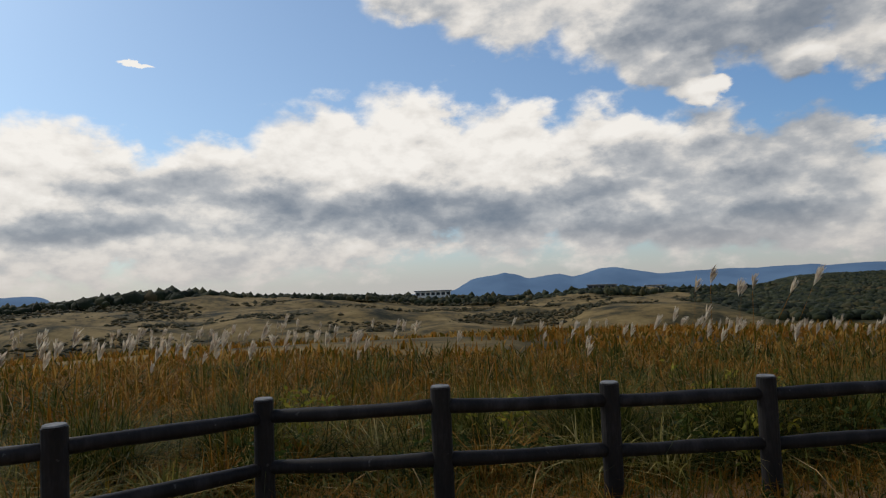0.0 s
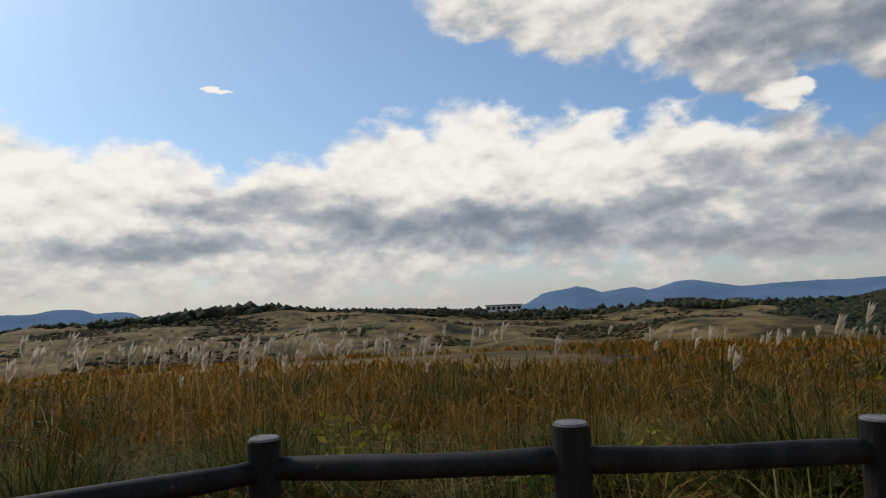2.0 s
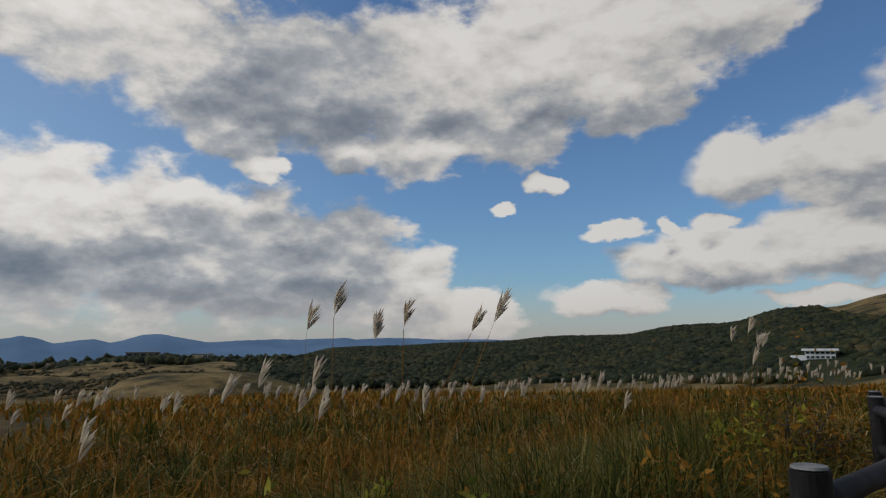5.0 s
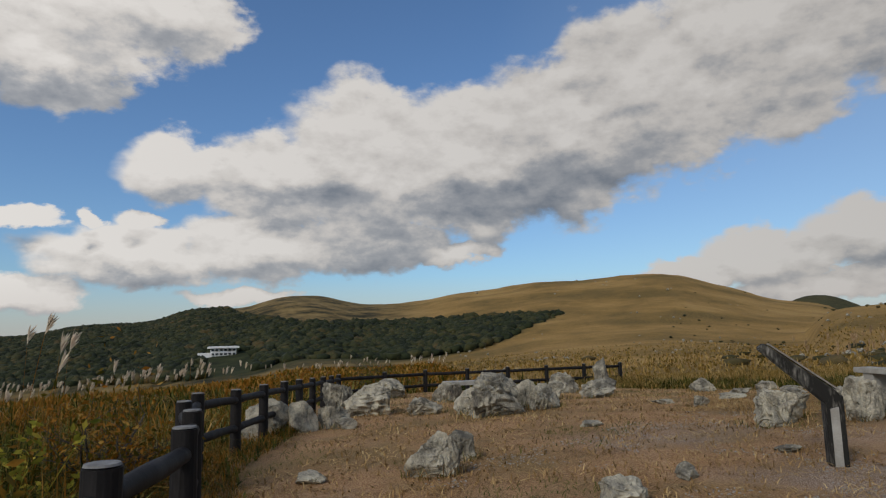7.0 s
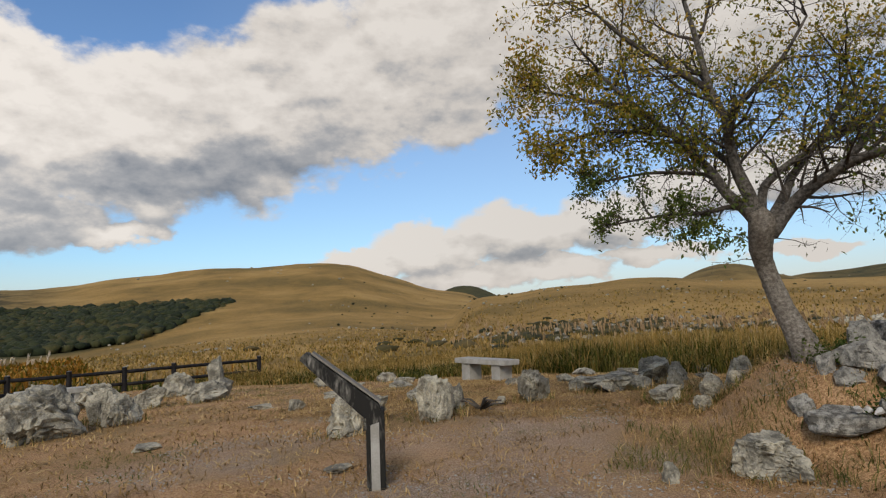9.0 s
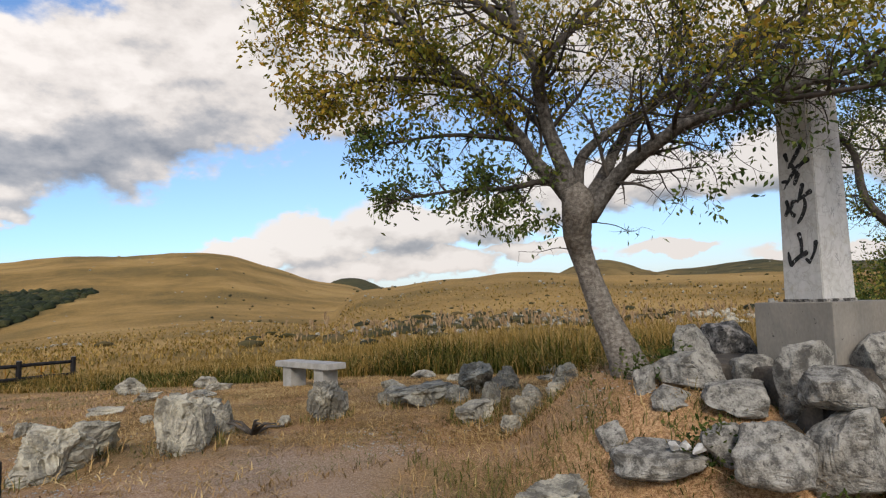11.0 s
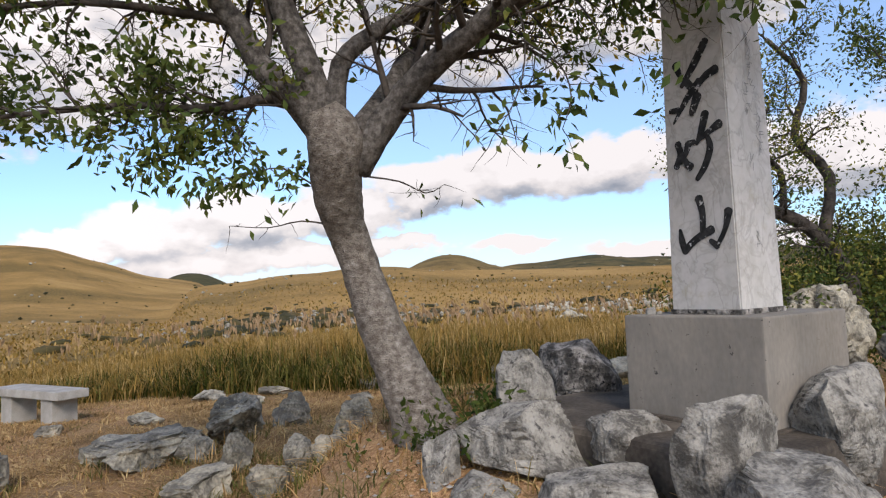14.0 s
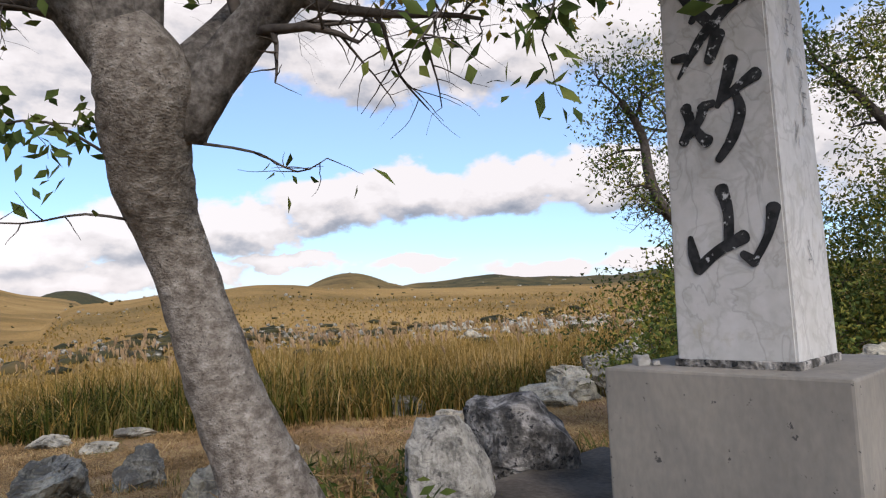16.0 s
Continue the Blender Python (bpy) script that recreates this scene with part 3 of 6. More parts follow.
# Hills by bearing: bearing, elevation of the top, breadth (degrees)
HILL_LAYERS = [
    (650, 330, -3.0, [(-57.5, 4.45, 8), (-49, 4.15, 8), (-42, 3.5, 7), (-35, 2.6, 8), (-27, 3.45, 6), (-20, 2.4, 6), (-12.5, 1.2, 7), (-3, 0.35, 9), (7, -0.2, 8), (14, -0.5, 7), (-63, 3.05, 5), (-66.5, 1.7, 5)]),
    (230, 120, -2.0, [(-73, 1.3, 4), (-78, 1.85, 6), (-85, 2.15, 6), (-92, 1.55, 6), (-97, 1.35, 6), (-101, 1.35, 8), (-107, 1.3, 8), (-117, 1.2, 10), (-130, 1.4, 12)]),
    (430, 110, -2.0, [(-91.2, 3.0, 6.5)]),
    (640, 200, -2.0, [(-99, 2.0, 5), (-103, 2.6, 5), (-107, 2.15, 5), (-112, 2.0, 6), (-119, 2.35, 6), (-130, 2.2, 9)]),
    (1300, 300, -1.0, [(-69.4, 2.20, 4.2), (-76, 1.2, 3)]),
    (520, 170, -4.0, [(84, -1.2, 5), (77, -1.0, 5), (70, -0.75, 6), (62, -1.0, 7), (55, -1.3, 7), (48, -1.9, 6), (41, -1.9, 7), (33.5, -1.5, 5), (26, -1.6, 8), (20, -1.4, 7), (96, -1.2, 8)]),
    (330, 90, -6.0, [(60, -2.3, 9), (76, -2.6, 8), (44, -3.0, 8), (30, -2.4, 9), (-36, -2.4, 9), (-48, -1.9, 8), (18, -2.6, 7)]),
]
EYE_X, EYE_Y, EYE_Z = 4.0, 0.0, 1.6


def land_height(x, y):
    x, y = np.asarray(x, float), np.asarray(y, float)
    r = np.hypot(x - EYE_X, y - EYE_Y)
    az = np.degrees(np.arctan2(-(x - EYE_X), y - EYE_Y))
    near = clearing_height(x, y)
    bowl = np.interp(az, [-180, -120, -95, -75, -60, -30, 0, 95, 130, 180], [-2, -2, -3, -5, -11, -17, -25, -25, -10, -2])
    far = bowl * smooth01(12, 260, r)
    # the ground drops behind the rail fence
    far = far - 0.9 * smooth01(-0.6, 6, fence_side(x, y)) * (r < 400)
    far = far - 70 * smooth01(650, 1500, r) * smooth01(-2, 8, az)
    z = near * (1 - smooth01(14, 45, r)) + far
    for dist, wide, low, hills in HILL_LAYERS:
        el, weight = np.full_like(az, low * 0.02), np.full_like(az, 0.02)
        for a, e, b in hills:
            w = np.exp(-(((az - a) / (b * 0.55)) ** 2))
            el, weight = el + w * e, weight + w
        el = el / weight
        if len(hills) < 3:
            el = np.max([low + (e - low) * np.exp(-(((az - a) / b) ** 2) * 0.8) for a, e, b in hills], axis=0)
        top = dist * np.tan(np.radians(el)) + EYE_Z
        width = np.where(r < dist, wide, wide * 1.6)
        bump = np.exp(-(((r - dist) / width) ** 2))
        strength = bump * smooth01(low, low + 0.8, el) * smooth01(30, min(150, dist * 0.6), r)
        z = np.maximum(z, z * (1 - strength) + top * strength)
    return z


FENCE = [(-3.2, -4.6), (-2.45, -2.95), (-2.64, -1.44), (-1.47, -0.57), (-0.79, 0.68), (0.07, 1.67), (0.97, 2.71), (1.88, 3.75), (2.58, 4.90), (3.07, 6.22), (3.45, 7.60), (4.05, 8.95)]
FENCE_CORNER, FENCE_TURN, FENCE_END = (11.98, 19.1), (15.81, 19.58), (23.27, 16.58)


def fence_side(x, y):
    """Signed distance past the fence line, positive on the wild side."""
    line = [(-8.0, -12.0)] + FENCE[1:] + [FENCE_CORNER, FENCE_TURN, (23.27, 16.58), (40.0, 6.0)]
    best = np.full(np.shape(x), 1e9)
    sign = np.ones(np.shape(x))
    for (x0, y0), (x1, y1) in zip(line, line[1:]):
        dx, dy = x1 - x0, y1 - y0
        n = dx * dx + dy * dy
        u = np.clip(((x - x0) * dx + (y - y0) * dy) / n, 0, 1)
        d = np.hypot(x - x0 - u * dx, y - y0 - u * dy)
        s = np.where(dx * (y - y0) - dy * (x - x0) > 0, 1.0, -1.0)
        closer = d < best - 1e-6
        best = np.where(closer, d, best)
        sign = np.where(closer, s, sign)
    return best * sign


def gz(x, y):
    return float(land_height(np.array([x]), np.array([y]))[0])


def field_noise(x, y, scale, seed=0):
    return np.array([noise.noise((a * scale + seed * 7.3, b * scale, seed * 1.7)) for a, b in zip(np.ravel(x), np.ravel(y))]).reshape(np.shape(x))


def build_ground():
    rings, spokes = 250, 540
    r = 0.12 * np.exp(np.linspace(0, math.log(4700 / 0.12), rings))
    a = np.linspace(0, 2 * math.pi, spokes, endpoint=False)
    rr, aa = np.meshgrid(r, a, indexing="ij")
    cx, cy = 6.0, 0.5
    x, y = cx - rr * np.sin(aa), cy + rr * np.cos(aa)
    x, y = np.append(x.ravel(), cx), np.append(y.ravel(), cy)
    z = land_height(x, y)
    dist = np.hypot(x - cx, y - cy)
    azimuth = np.degrees(np.arctan2(-(x - EYE_X), y - EYE_Y))
    z += 0.02 * field_noise(x, y, 1.1, 1) + 0.012 * field_noise(x, y, 3.3, 2)
    z += np.where(dist > 60, np.clip((dist - 60) / 200, 0, 1) * ((1.6 + 5.0 * smooth01(5, 30, azimuth)) * field_noise(x, y, 0.018, 3) + 0.9 * field_noise(x, y, 0.06, 4)), 0)
    faces_i = np.arange(rings - 1)[:, None] * spokes
    k = np.arange(spokes)[None]
    k2 = (k + 1) % spokes
    quads = np.stack([faces_i + k, faces_i + spokes + k, faces_i + spokes + k2, faces_i + k2], -1).reshape(-1, 4)
    centre = rings * spokes
    tris = np.stack([np.full(spokes, centre), np.arange(spokes), (np.arange(spokes) + 1) % spokes], -1)
    loops = np.concatenate([quads.ravel(), tris.ravel()])
    starts = np.concatenate([np.arange(len(quads)) * 4, len(quads) * 4 + np.arange(spokes) * 3])
    ob = raw_mesh("ground", np.stack([x, y, z], 1), loops, starts, GROUND, smooth=True)
    me = ob.data
    az = np.degrees(np.arctan2(-(x - EYE_X), y - EYE_Y))
    reye = np.hypot(x - EYE_X, y - EYE_Y)
    edge = np.maximum(smooth01(0.2, 1.2, fence_side(x, y)), smooth01(17.3, 19.5, x - 0.10 * np.abs(y - 4)))
    edge = np.maximum(edge, smooth01(-7, -10, y))
    gravel = np.zeros_like(x)
    for gx, gy, gr in ((7.2, 1.6, 1.5), (8.6, 2.2, 1.3), (10.0, 2.6, 1.4), (5.6, 1.2, 1.4), (8.4, 5.3, 1.2), (7.5, 3.0, 1.0)):
        gravel = np.maximum(gravel, np.exp(-((x - gx) ** 2 + (y - gy) ** 2) / (gr * gr)))
    gravel = np.clip(gravel * 0.85 + 0.5 * field_noise(x, y, 1.6, 5) - 0.15, 0, 0.8)
    woods = np.maximum(np.maximum(forest_mask(az, reye), 0.62 * smooth01(-95, -98, az) * smooth01(430, 470, reye) + 0.3 * (np.abs(az + 91) < 5) * (reye > 350)), (np.abs(az + 69.4) < 5) * (reye > 900) * 0.9)
    scrub = np.clip(smooth01(-40, -32, az) * smooth01(0.5, 5, fence_side(x, y)) + smooth01(-96, -100, az) * smooth01(400, 460, reye) * 0.95 + (np.abs(az + 91) < 5) * (reye > 330) * 0.6, 0, 1)
    for key, val in (("open_land", edge), ("gravel", gravel), ("scrubland", scrub), ("woodland", woods)):
        at = me.attributes.new(key, "FLOAT", "POINT")
        at.data.foreach_set("value", val.astype(np.float32))
    tagged(ob, "dry golden grassland and trodden earth clearing", "ground", kind="structure")


def forest_mask(az, r):
    """How wooded the slope is, by bearing and by height on the slope."""
    z = land_height(EYE_X - r * np.sin(np.radians(az)), EYE_Y + r * np.cos(np.radians(az)))
    el = np.degrees(np.arctan2(z - EYE_Z, r))
    upper = np.interp(az, [-49.5, -42, -34, -27, -22, -18, 30], [1.45, 1.3, 1.05, 1.1, 1.9, 4, 4])
    lower = np.interp(az, [-49.5, -47, -44.5, -38, -30, 30], [1.4, 0.4, -0.7, -2.1, -3.0, -4.0])
    return smooth01(upper + 0.1, upper - 0.1, el) * smooth01(lower - 0.15, lower + 0.15, el) * smooth01(-50, -49, az) * smooth01(28, 20, az) * smooth01(200, 235, r) * smooth01(720, 690, r)


build_ground()


def build_mountains():
    verts, faces = [], []
    peaks = [(42.2, 0.72, 2.4), (37, 0.52, 2.0), (32.5, 0.95, 2.6), (28, 0.42, 3), (22.5, 0.46, 4), (17, 0.60, 4), (12.5, 0.42, 4), (6, 0.30, 4), (0, 0.2, 4), (-112, 2.0, 3.0), (80, 0.05, 1.5), (83.5, 0.42, 1.8), (87, 0.15, 2.0), (91, 0.32, 3)]
    crest = [(16.3, 0.26), (17.2, 0.39), (19.3, 0.34), (21.2, 0.26), (23.1, 0.31), (26.4, 0.20), (28.5, 0.07), (30.6, 0.45), (32.2, 0.76), (33.5, 0.69), (34.5, 0.35), (35.7, 0.06), (36.8, 0.36), (38.0, 0.26), (39.5, 0.03), (40.6, 0.43), (41.6, 0.62), (42.6, 0.41), (43.6, 0.31), (44.6, 0.10), (45.9, -0.69), (46.5, -0.86)]
    n = 900
    d = 4300
    for i in range(n):
        az = 110 - 235 * i / (n - 1)
        el, weight = -1.4 * 0.05, 0.05
        for a, e, b in peaks:
            w = math.exp(-((az - a) / (b * 0.75)) ** 2)
            el, weight = el + w * e, weight + w
        el /= weight
        a0, a1 = crest[0][0], crest[-1][0]
        if a0 - 3 < az < a1 + 0.01:
            fit = float(np.interp(az, [c[0] for c in crest], [c[1] for c in crest]))
            el = el + (fit - el) * min(1.0, (az - a0 + 3) / 3)
        elif a1 <= az < a1 + 6:
            el = -1.2
        if el > -1.3:
            el += 0.02 * noise.noise((az * 0.7, 3.1, 0)) + 0.03 * noise.noise((az * 2.1, 1.1, 0)) + 0.03 * noise.noise((az * 6.0, 2.1, 0))
        w = yaw_dir(az)
        for depth, h in ((d - 500, -90), (d - 180, d * math.tan(radians(el)) * 0.45 - 30), (d, d * math.tan(radians(el)) + 2), (d + 350, -90)):
            verts.append((EYE_X + w.x * depth, EYE_Y + w.y * depth, h))
    for i in range(n - 1):
        for k in range(3):
            faces.append((i * 4 + k, i * 4 + k + 1, i * 4 + 5 + k, i * 4 + 4 + k))
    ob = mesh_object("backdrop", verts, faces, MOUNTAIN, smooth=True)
    tagged(ob, "mountain range on the horizon, haze painted as blue glow", "mountains", kind="structure")


build_mountains()

# ---------------------------------------------------------------- rail fence
POST_R, POST_H = 0.08, 0.98


def post_bm(seed):
    rnd = random.Random(seed)
    bm = bmesh.new()
    bmesh.ops.create_cone(bm, cap_ends=True, segments=18, radius1=POST_R, radius2=POST_R * 0.97, depth=POST_H + 0.25)
    bmesh.ops.translate(bm, vec=(0, 0, (POST_H - 0.25) / 2), verts=bm.verts)
    rim = [e for e in bm.edges if all(v.co.z > POST_H - 0.01 for v in e.verts)]
    bmesh.ops.bevel(bm, geom=rim, offset=0.012, segments=2, affect="EDGES")
    for v in bm.verts:
        v.co.x += 0.003 * (rnd.random() - 0.5)
        v.co.y += 0.003 * (rnd.random() - 0.5)
    return bm


def build_fence():
    spots = list(FENCE)

    def along(a, b, n, last=True):
        for i in range(1, n + (1 if last else 0)):
            spots.append((a[0] + (b[0] - a[0]) * i / n, a[1] + (b[1] - a[1]) * i / n))

    along(FENCE[-1], FENCE_CORNER, 8)
    along(FENCE_CORNER, FENCE_TURN, 2)
    along(FENCE_TURN, FENCE_END, 5)
    root = new("rail_fence")
    root.location = (FENCE[5][0], FENCE[5][1], 0)
    inv = Matrix.Translation(root.location).inverted()
    tops = []
    disc = bmesh.new()
    bmesh.ops.create_cone(disc, cap_ends=True, segments=18, radius1=POST_R * 0.90, radius2=POST_R * 0.84, depth=0.01)
    bmesh.ops.translate(disc, vec=(0, 0, POST_H + 0.001), verts=disc.verts)
    top_mesh = bpy.data.meshes.new("post_top")
    disc.to_mesh(top_mesh)
    disc.free()
    top_mesh.materials.append(POST_TOP)
    post_mesh = None
    for i, (x, y) in enumerate(spots):
        z = POST_BASE[i] if i < len(POST_BASE) else gz(x, y) - 0.02 - 0.16 * smooth_step((i - 11) / 9)
        ob = part("post", post_bm(i), FENCE_WOOD, root, smooth=False) if post_mesh is None else new("post", post_mesh)
        post_mesh = ob.data
        ob.parent = root
        tilt = random.Random(i)
        ob.matrix_basis = inv @ pose(x, y, z, tilt.uniform(-0.8, 0.8), tilt.uniform(-0.8, 0.8), tilt.uniform(0, 360))
        top = new("post_top", top_mesh)
        top.parent = ob
        top["label"] = "pale cut end"
        tops.append(Vector((x, y, z)))
    for i, (a, b) in enumerate(zip(tops, tops[1:])):
        for h in (0.83, 0.43):
            pts, rad = [], []
            for k in range(9):
                u = k / 8
                p = a.lerp(b, u) + Vector((0, 0, h)) - root.location
                p += Vector((0, 0, 0.006 * math.sin(u * 5 + i)))
                pts.append(p)
                rad.append(0.055 + 0.003 * math.sin(u * 9 + i * 2.1 + h))
            v, f = tube(pts, rad, 12, 0.02, i)
            mesh_object("rail", v, f, FENCE_WOOD, root, smooth=True)
    tagged(root, "dark brown imitation-log fence with two round rails", "fence")


def smooth_step(v):
    v = min(1, max(0, v))
    return v * v * (3 - 2 * v)


POST_BASE = [0.02, 0.06, -0.02, 0.07, 0.0, 0.0, 0.02, 0.05, 0.01, -0.03, -0.08, -0.12]
build_fence()


# ---------------------------------------------------------------- rocks
def rock(x, y, w, d, h, yaw=0.0, z=None, seed=1, mat=None, label="weathered grey limestone boulder in dry grass", sharp=0.5, detail=4, group="limestone boulders", blocky=False):
    rnd = random.Random(seed * 13 + 5)
    bm = bmesh.new()
    bmesh.ops.create_icosphere(bm, subdivisions=detail, radius=1.0)
    planes = []
    for _ in range(15 if blocky else 17):
        n = Vector((rnd.gauss(0, 1), rnd.gauss(0, 1), rnd.gauss(0.3, 0.8))).normalized()
        planes.append((n, rnd.uniform(0.66, 1.0) if blocky else rnd.uniform(0.50, 0.84)))
    off = Vector((seed * 3.17, seed * 1.31, seed * 2.71))
    strike = Vector((rnd.gauss(0, 1), rnd.gauss(0, 1), rnd.gauss(0, 0.5))).normalized()
    for v in bm.verts:
        p = v.co.copy()
        p = Vector([math.copysign(abs(c) ** (0.5 if blocky else 0.66), c) for c in p])
        for n, dist in planes:
            over = p.dot(n) - dist
            if over > 0:
                p -= n * over * 0.96
        q = p * 1.3 + off
        out = p.normalized()
        p *= 1 + 0.12 * noise.noise(q) + 0.09 * noise.noise(q * 2.1)
        # solution flutes, clefts and pitting
        flute = noise.noise(Vector((q.x * 5.5, q.y * 5.5, q.z * 1.2)))
        cleft = max(0, 0.10 - abs(noise.noise(q * 1.7))) / 0.10
        bed = max(0, 0.06 - abs(noise.noise(q * 0.9 + strike * 3 + strike * (q.dot(strike) * 2.2)))) / 0.06
        if blocky:
            p += out * (0.018 * noise.noise(q * 5) + 0.022 * noise.noise(q * 10) - 0.05 * max(0, noise.noise(q * 9) - 0.25) - 0.035 * max(0, noise.noise(q * 19) - 0.1))
            v.co = p
            continue
        groove = max(0, 0.16 - abs(noise.noise(Vector((q.x * 2.6, q.y * 2.6, q.z * 0.5))))) / 0.16
        p += out * (0.07 * flute * sharp - 0.10 * groove * sharp - 0.05 * cleft * sharp - 0.05 * bed * sharp)
        p += out * (0.03 * noise.noise(q * 6) + 0.032 * noise.noise(q * 12) + 0.03 * noise.noise(q * 23))
        v.co = p
    lo = Vector([min(v.co[i] for v in bm.verts) for i in range(3)])
    hi = Vector([max(v.co[i] for v in bm.verts) for i in range(3)])
    sink = 0.22 * h
    for v in bm.verts:
        v.co = Vector(((v.co.x - (lo.x + hi.x) / 2) / (hi.x - lo.x) * w, (v.co.y - (lo.y + hi.y) / 2) / (hi.y - lo.y) * d, (v.co.z - lo.z) / (hi.z - lo.z) * (h + sink) - sink))
    ob = part("boulder", bm, mat or LIMESTONE, smooth=False)
    base = gz(x, y) if z is None else z
    ob.matrix_world = pose(x, y, base, 0, 0, yaw)
    return tagged(ob, label, "rock", group)


# position, width, height of the boulders across the clearing
CLEARING_ROCKS = [
    (7.5, 11.6, 0.58, 0.42), (9.3, 14.6, 0.75, 0.72), (9.25, 13.2, 1.32, 0.68), (13.0, 18.0, 1.2, 0.6), (9.6, 11.6, 0.77, 0.36), (12.4, 14.3, 0.86, 0.54),
    (9.75, 9.8, 1.13, 0.78), (10.1, 10.6, 0.9, 0.62), (11.1, 10.2, 0.45, 0.58), (11.0, 9.6, 0.71, 0.50), (13.4, 11.6, 0.65, 0.44), (16.6, 13.9, 0.95, 0.62), (14.2, 14.0, 1.2, 0.55),
    (14.2, 10.75, 0.94, 0.45), (5.62, 6.35, 0.58, 0.46), (6.35, 6.75, 0.42, 0.34),
    (17.6, 10.0, 0.7, 0.37), (18.5, 8.7, 0.6, 0.25),
]
FLAT_ROCKS = [
    (6.79, 4.15, 0.21, 0.14), (8.58, 1.08, 0.16, 0.16), (5.78, 4.11, 0.40, 0.22), (9.0, 6.9, 0.35, 0.08), (11.9, 7.6, 0.4, 0.1), (13.3, 7.0, 0.5, 0.12),
    (11.6, 6.7, 0.3, 0.18), (15.4, 7.9, 0.5, 0.14), (16.9, 7.4, 0.6, 0.16), (15.1, 6.6, 0.45, 0.14),
    (17.9, 3.4, 0.6, 0.16), (18.3, 2.5, 0.5, 0.14), (17.2, 2.6, 0.5, 0.13), (18.6, 0.9, 0.55, 0.2), (17.0, 0.9, 0.4, 0.12), (16.0, 0.3, 0.4, 0.12),
    (15.3, 3.3, 0.4, 0.16), (14.9, 4.2, 0.3, 0.12), (8.3, 3.9, 0.3, 0.07), (6.2, 2.6, 0.25, 0.05), (4.7, 7.3, 0.35, 0.12), (12.2, 5.5, 0.25, 0.1), (18.9, -1.4, 0.6, 0.3), (17.6, -1.9, 0.5, 0.2),
]
OTHER_ROCKS = [
    (9.9, 4.75, 0.92, 0.45), (10.7, 3.95, 0.70, 0.55), (10.45, 4.75, 0.45, 0.35), (12.0, 3.05, 0.56, 0.44), (11.7, 3.45, 0.2, 0.12), (12.7, 2.1, 0.92, 0.26), (13.2, 1.55, 0.62, 0.42), (13.0, 2.5, 0.5, 0.22),
    (12.36, 0.42, 0.44, 0.42), (12.0, 0.75, 0.30, 0.24), (12.1, 1.2, 0.34, 0.28), (12.5, 1.65, 0.3, 0.2), (14.39, 1.32, 0.55, 0.36), (11.6, 1.3, 0.5, 0.18), (12.2, 4.75, 0.6, 0.28),
    (9.05, 0.38, 0.74, 0.30), (11.35, 0.75, 0.32, 0.26), (11.6, 0.45, 0.3, 0.22), (11.05, 0.85, 0.3, 0.16), (11.3, 3.9, 0.28, 0.36),
]
MOUND_ROCKS = [
    (10.10, -0.57, 0.55, 0.40, 0.27, 0.98), (9.98, -0.99, 0.35, 0.34, 0.22, 1.00), (9.55, -1.16, 0.35, 0.26, 0.44, 0.90), (9.86, -0.40, 0.28, 0.30, 0.20, 0.82), (9.66, -0.79, 0.44, 0.34, 0.20, 0.88),
    (9.25, -1.27, 0.44, 0.36, 0.22, 0.99), (9.08, -0.84, 0.46, 0.36, 0.30, 0.62), (9.42, -0.26, 0.62, 0.44, 0.20, 0.54), (9.72, 0.02, 0.22, 0.20, 0.18, 0.62), (10.10, -0.24, 0.17, 0.24, 0.32, 0.82),
    (9.76, -1.68, 0.34, 0.28, 0.36, 1.02), (9.35, -2.05, 0.5, 0.4, 0.4, 0.75), (10.62, -0.66, 0.29, 0.26, 0.28, 1.13), (9.0, -1.9, 0.5, 0.4, 0.35, 0.45), (9.20, -1.68, 0.34, 0.34, 0.30, 0.78), (9.16, -1.24, 0.50, 0.38, 0.44, 0.56), (9.10, -1.55, 0.32, 0.3, 0.3, 0.52), (9.32, -0.62, 0.26, 0.26, 0.22, 0.66),
]


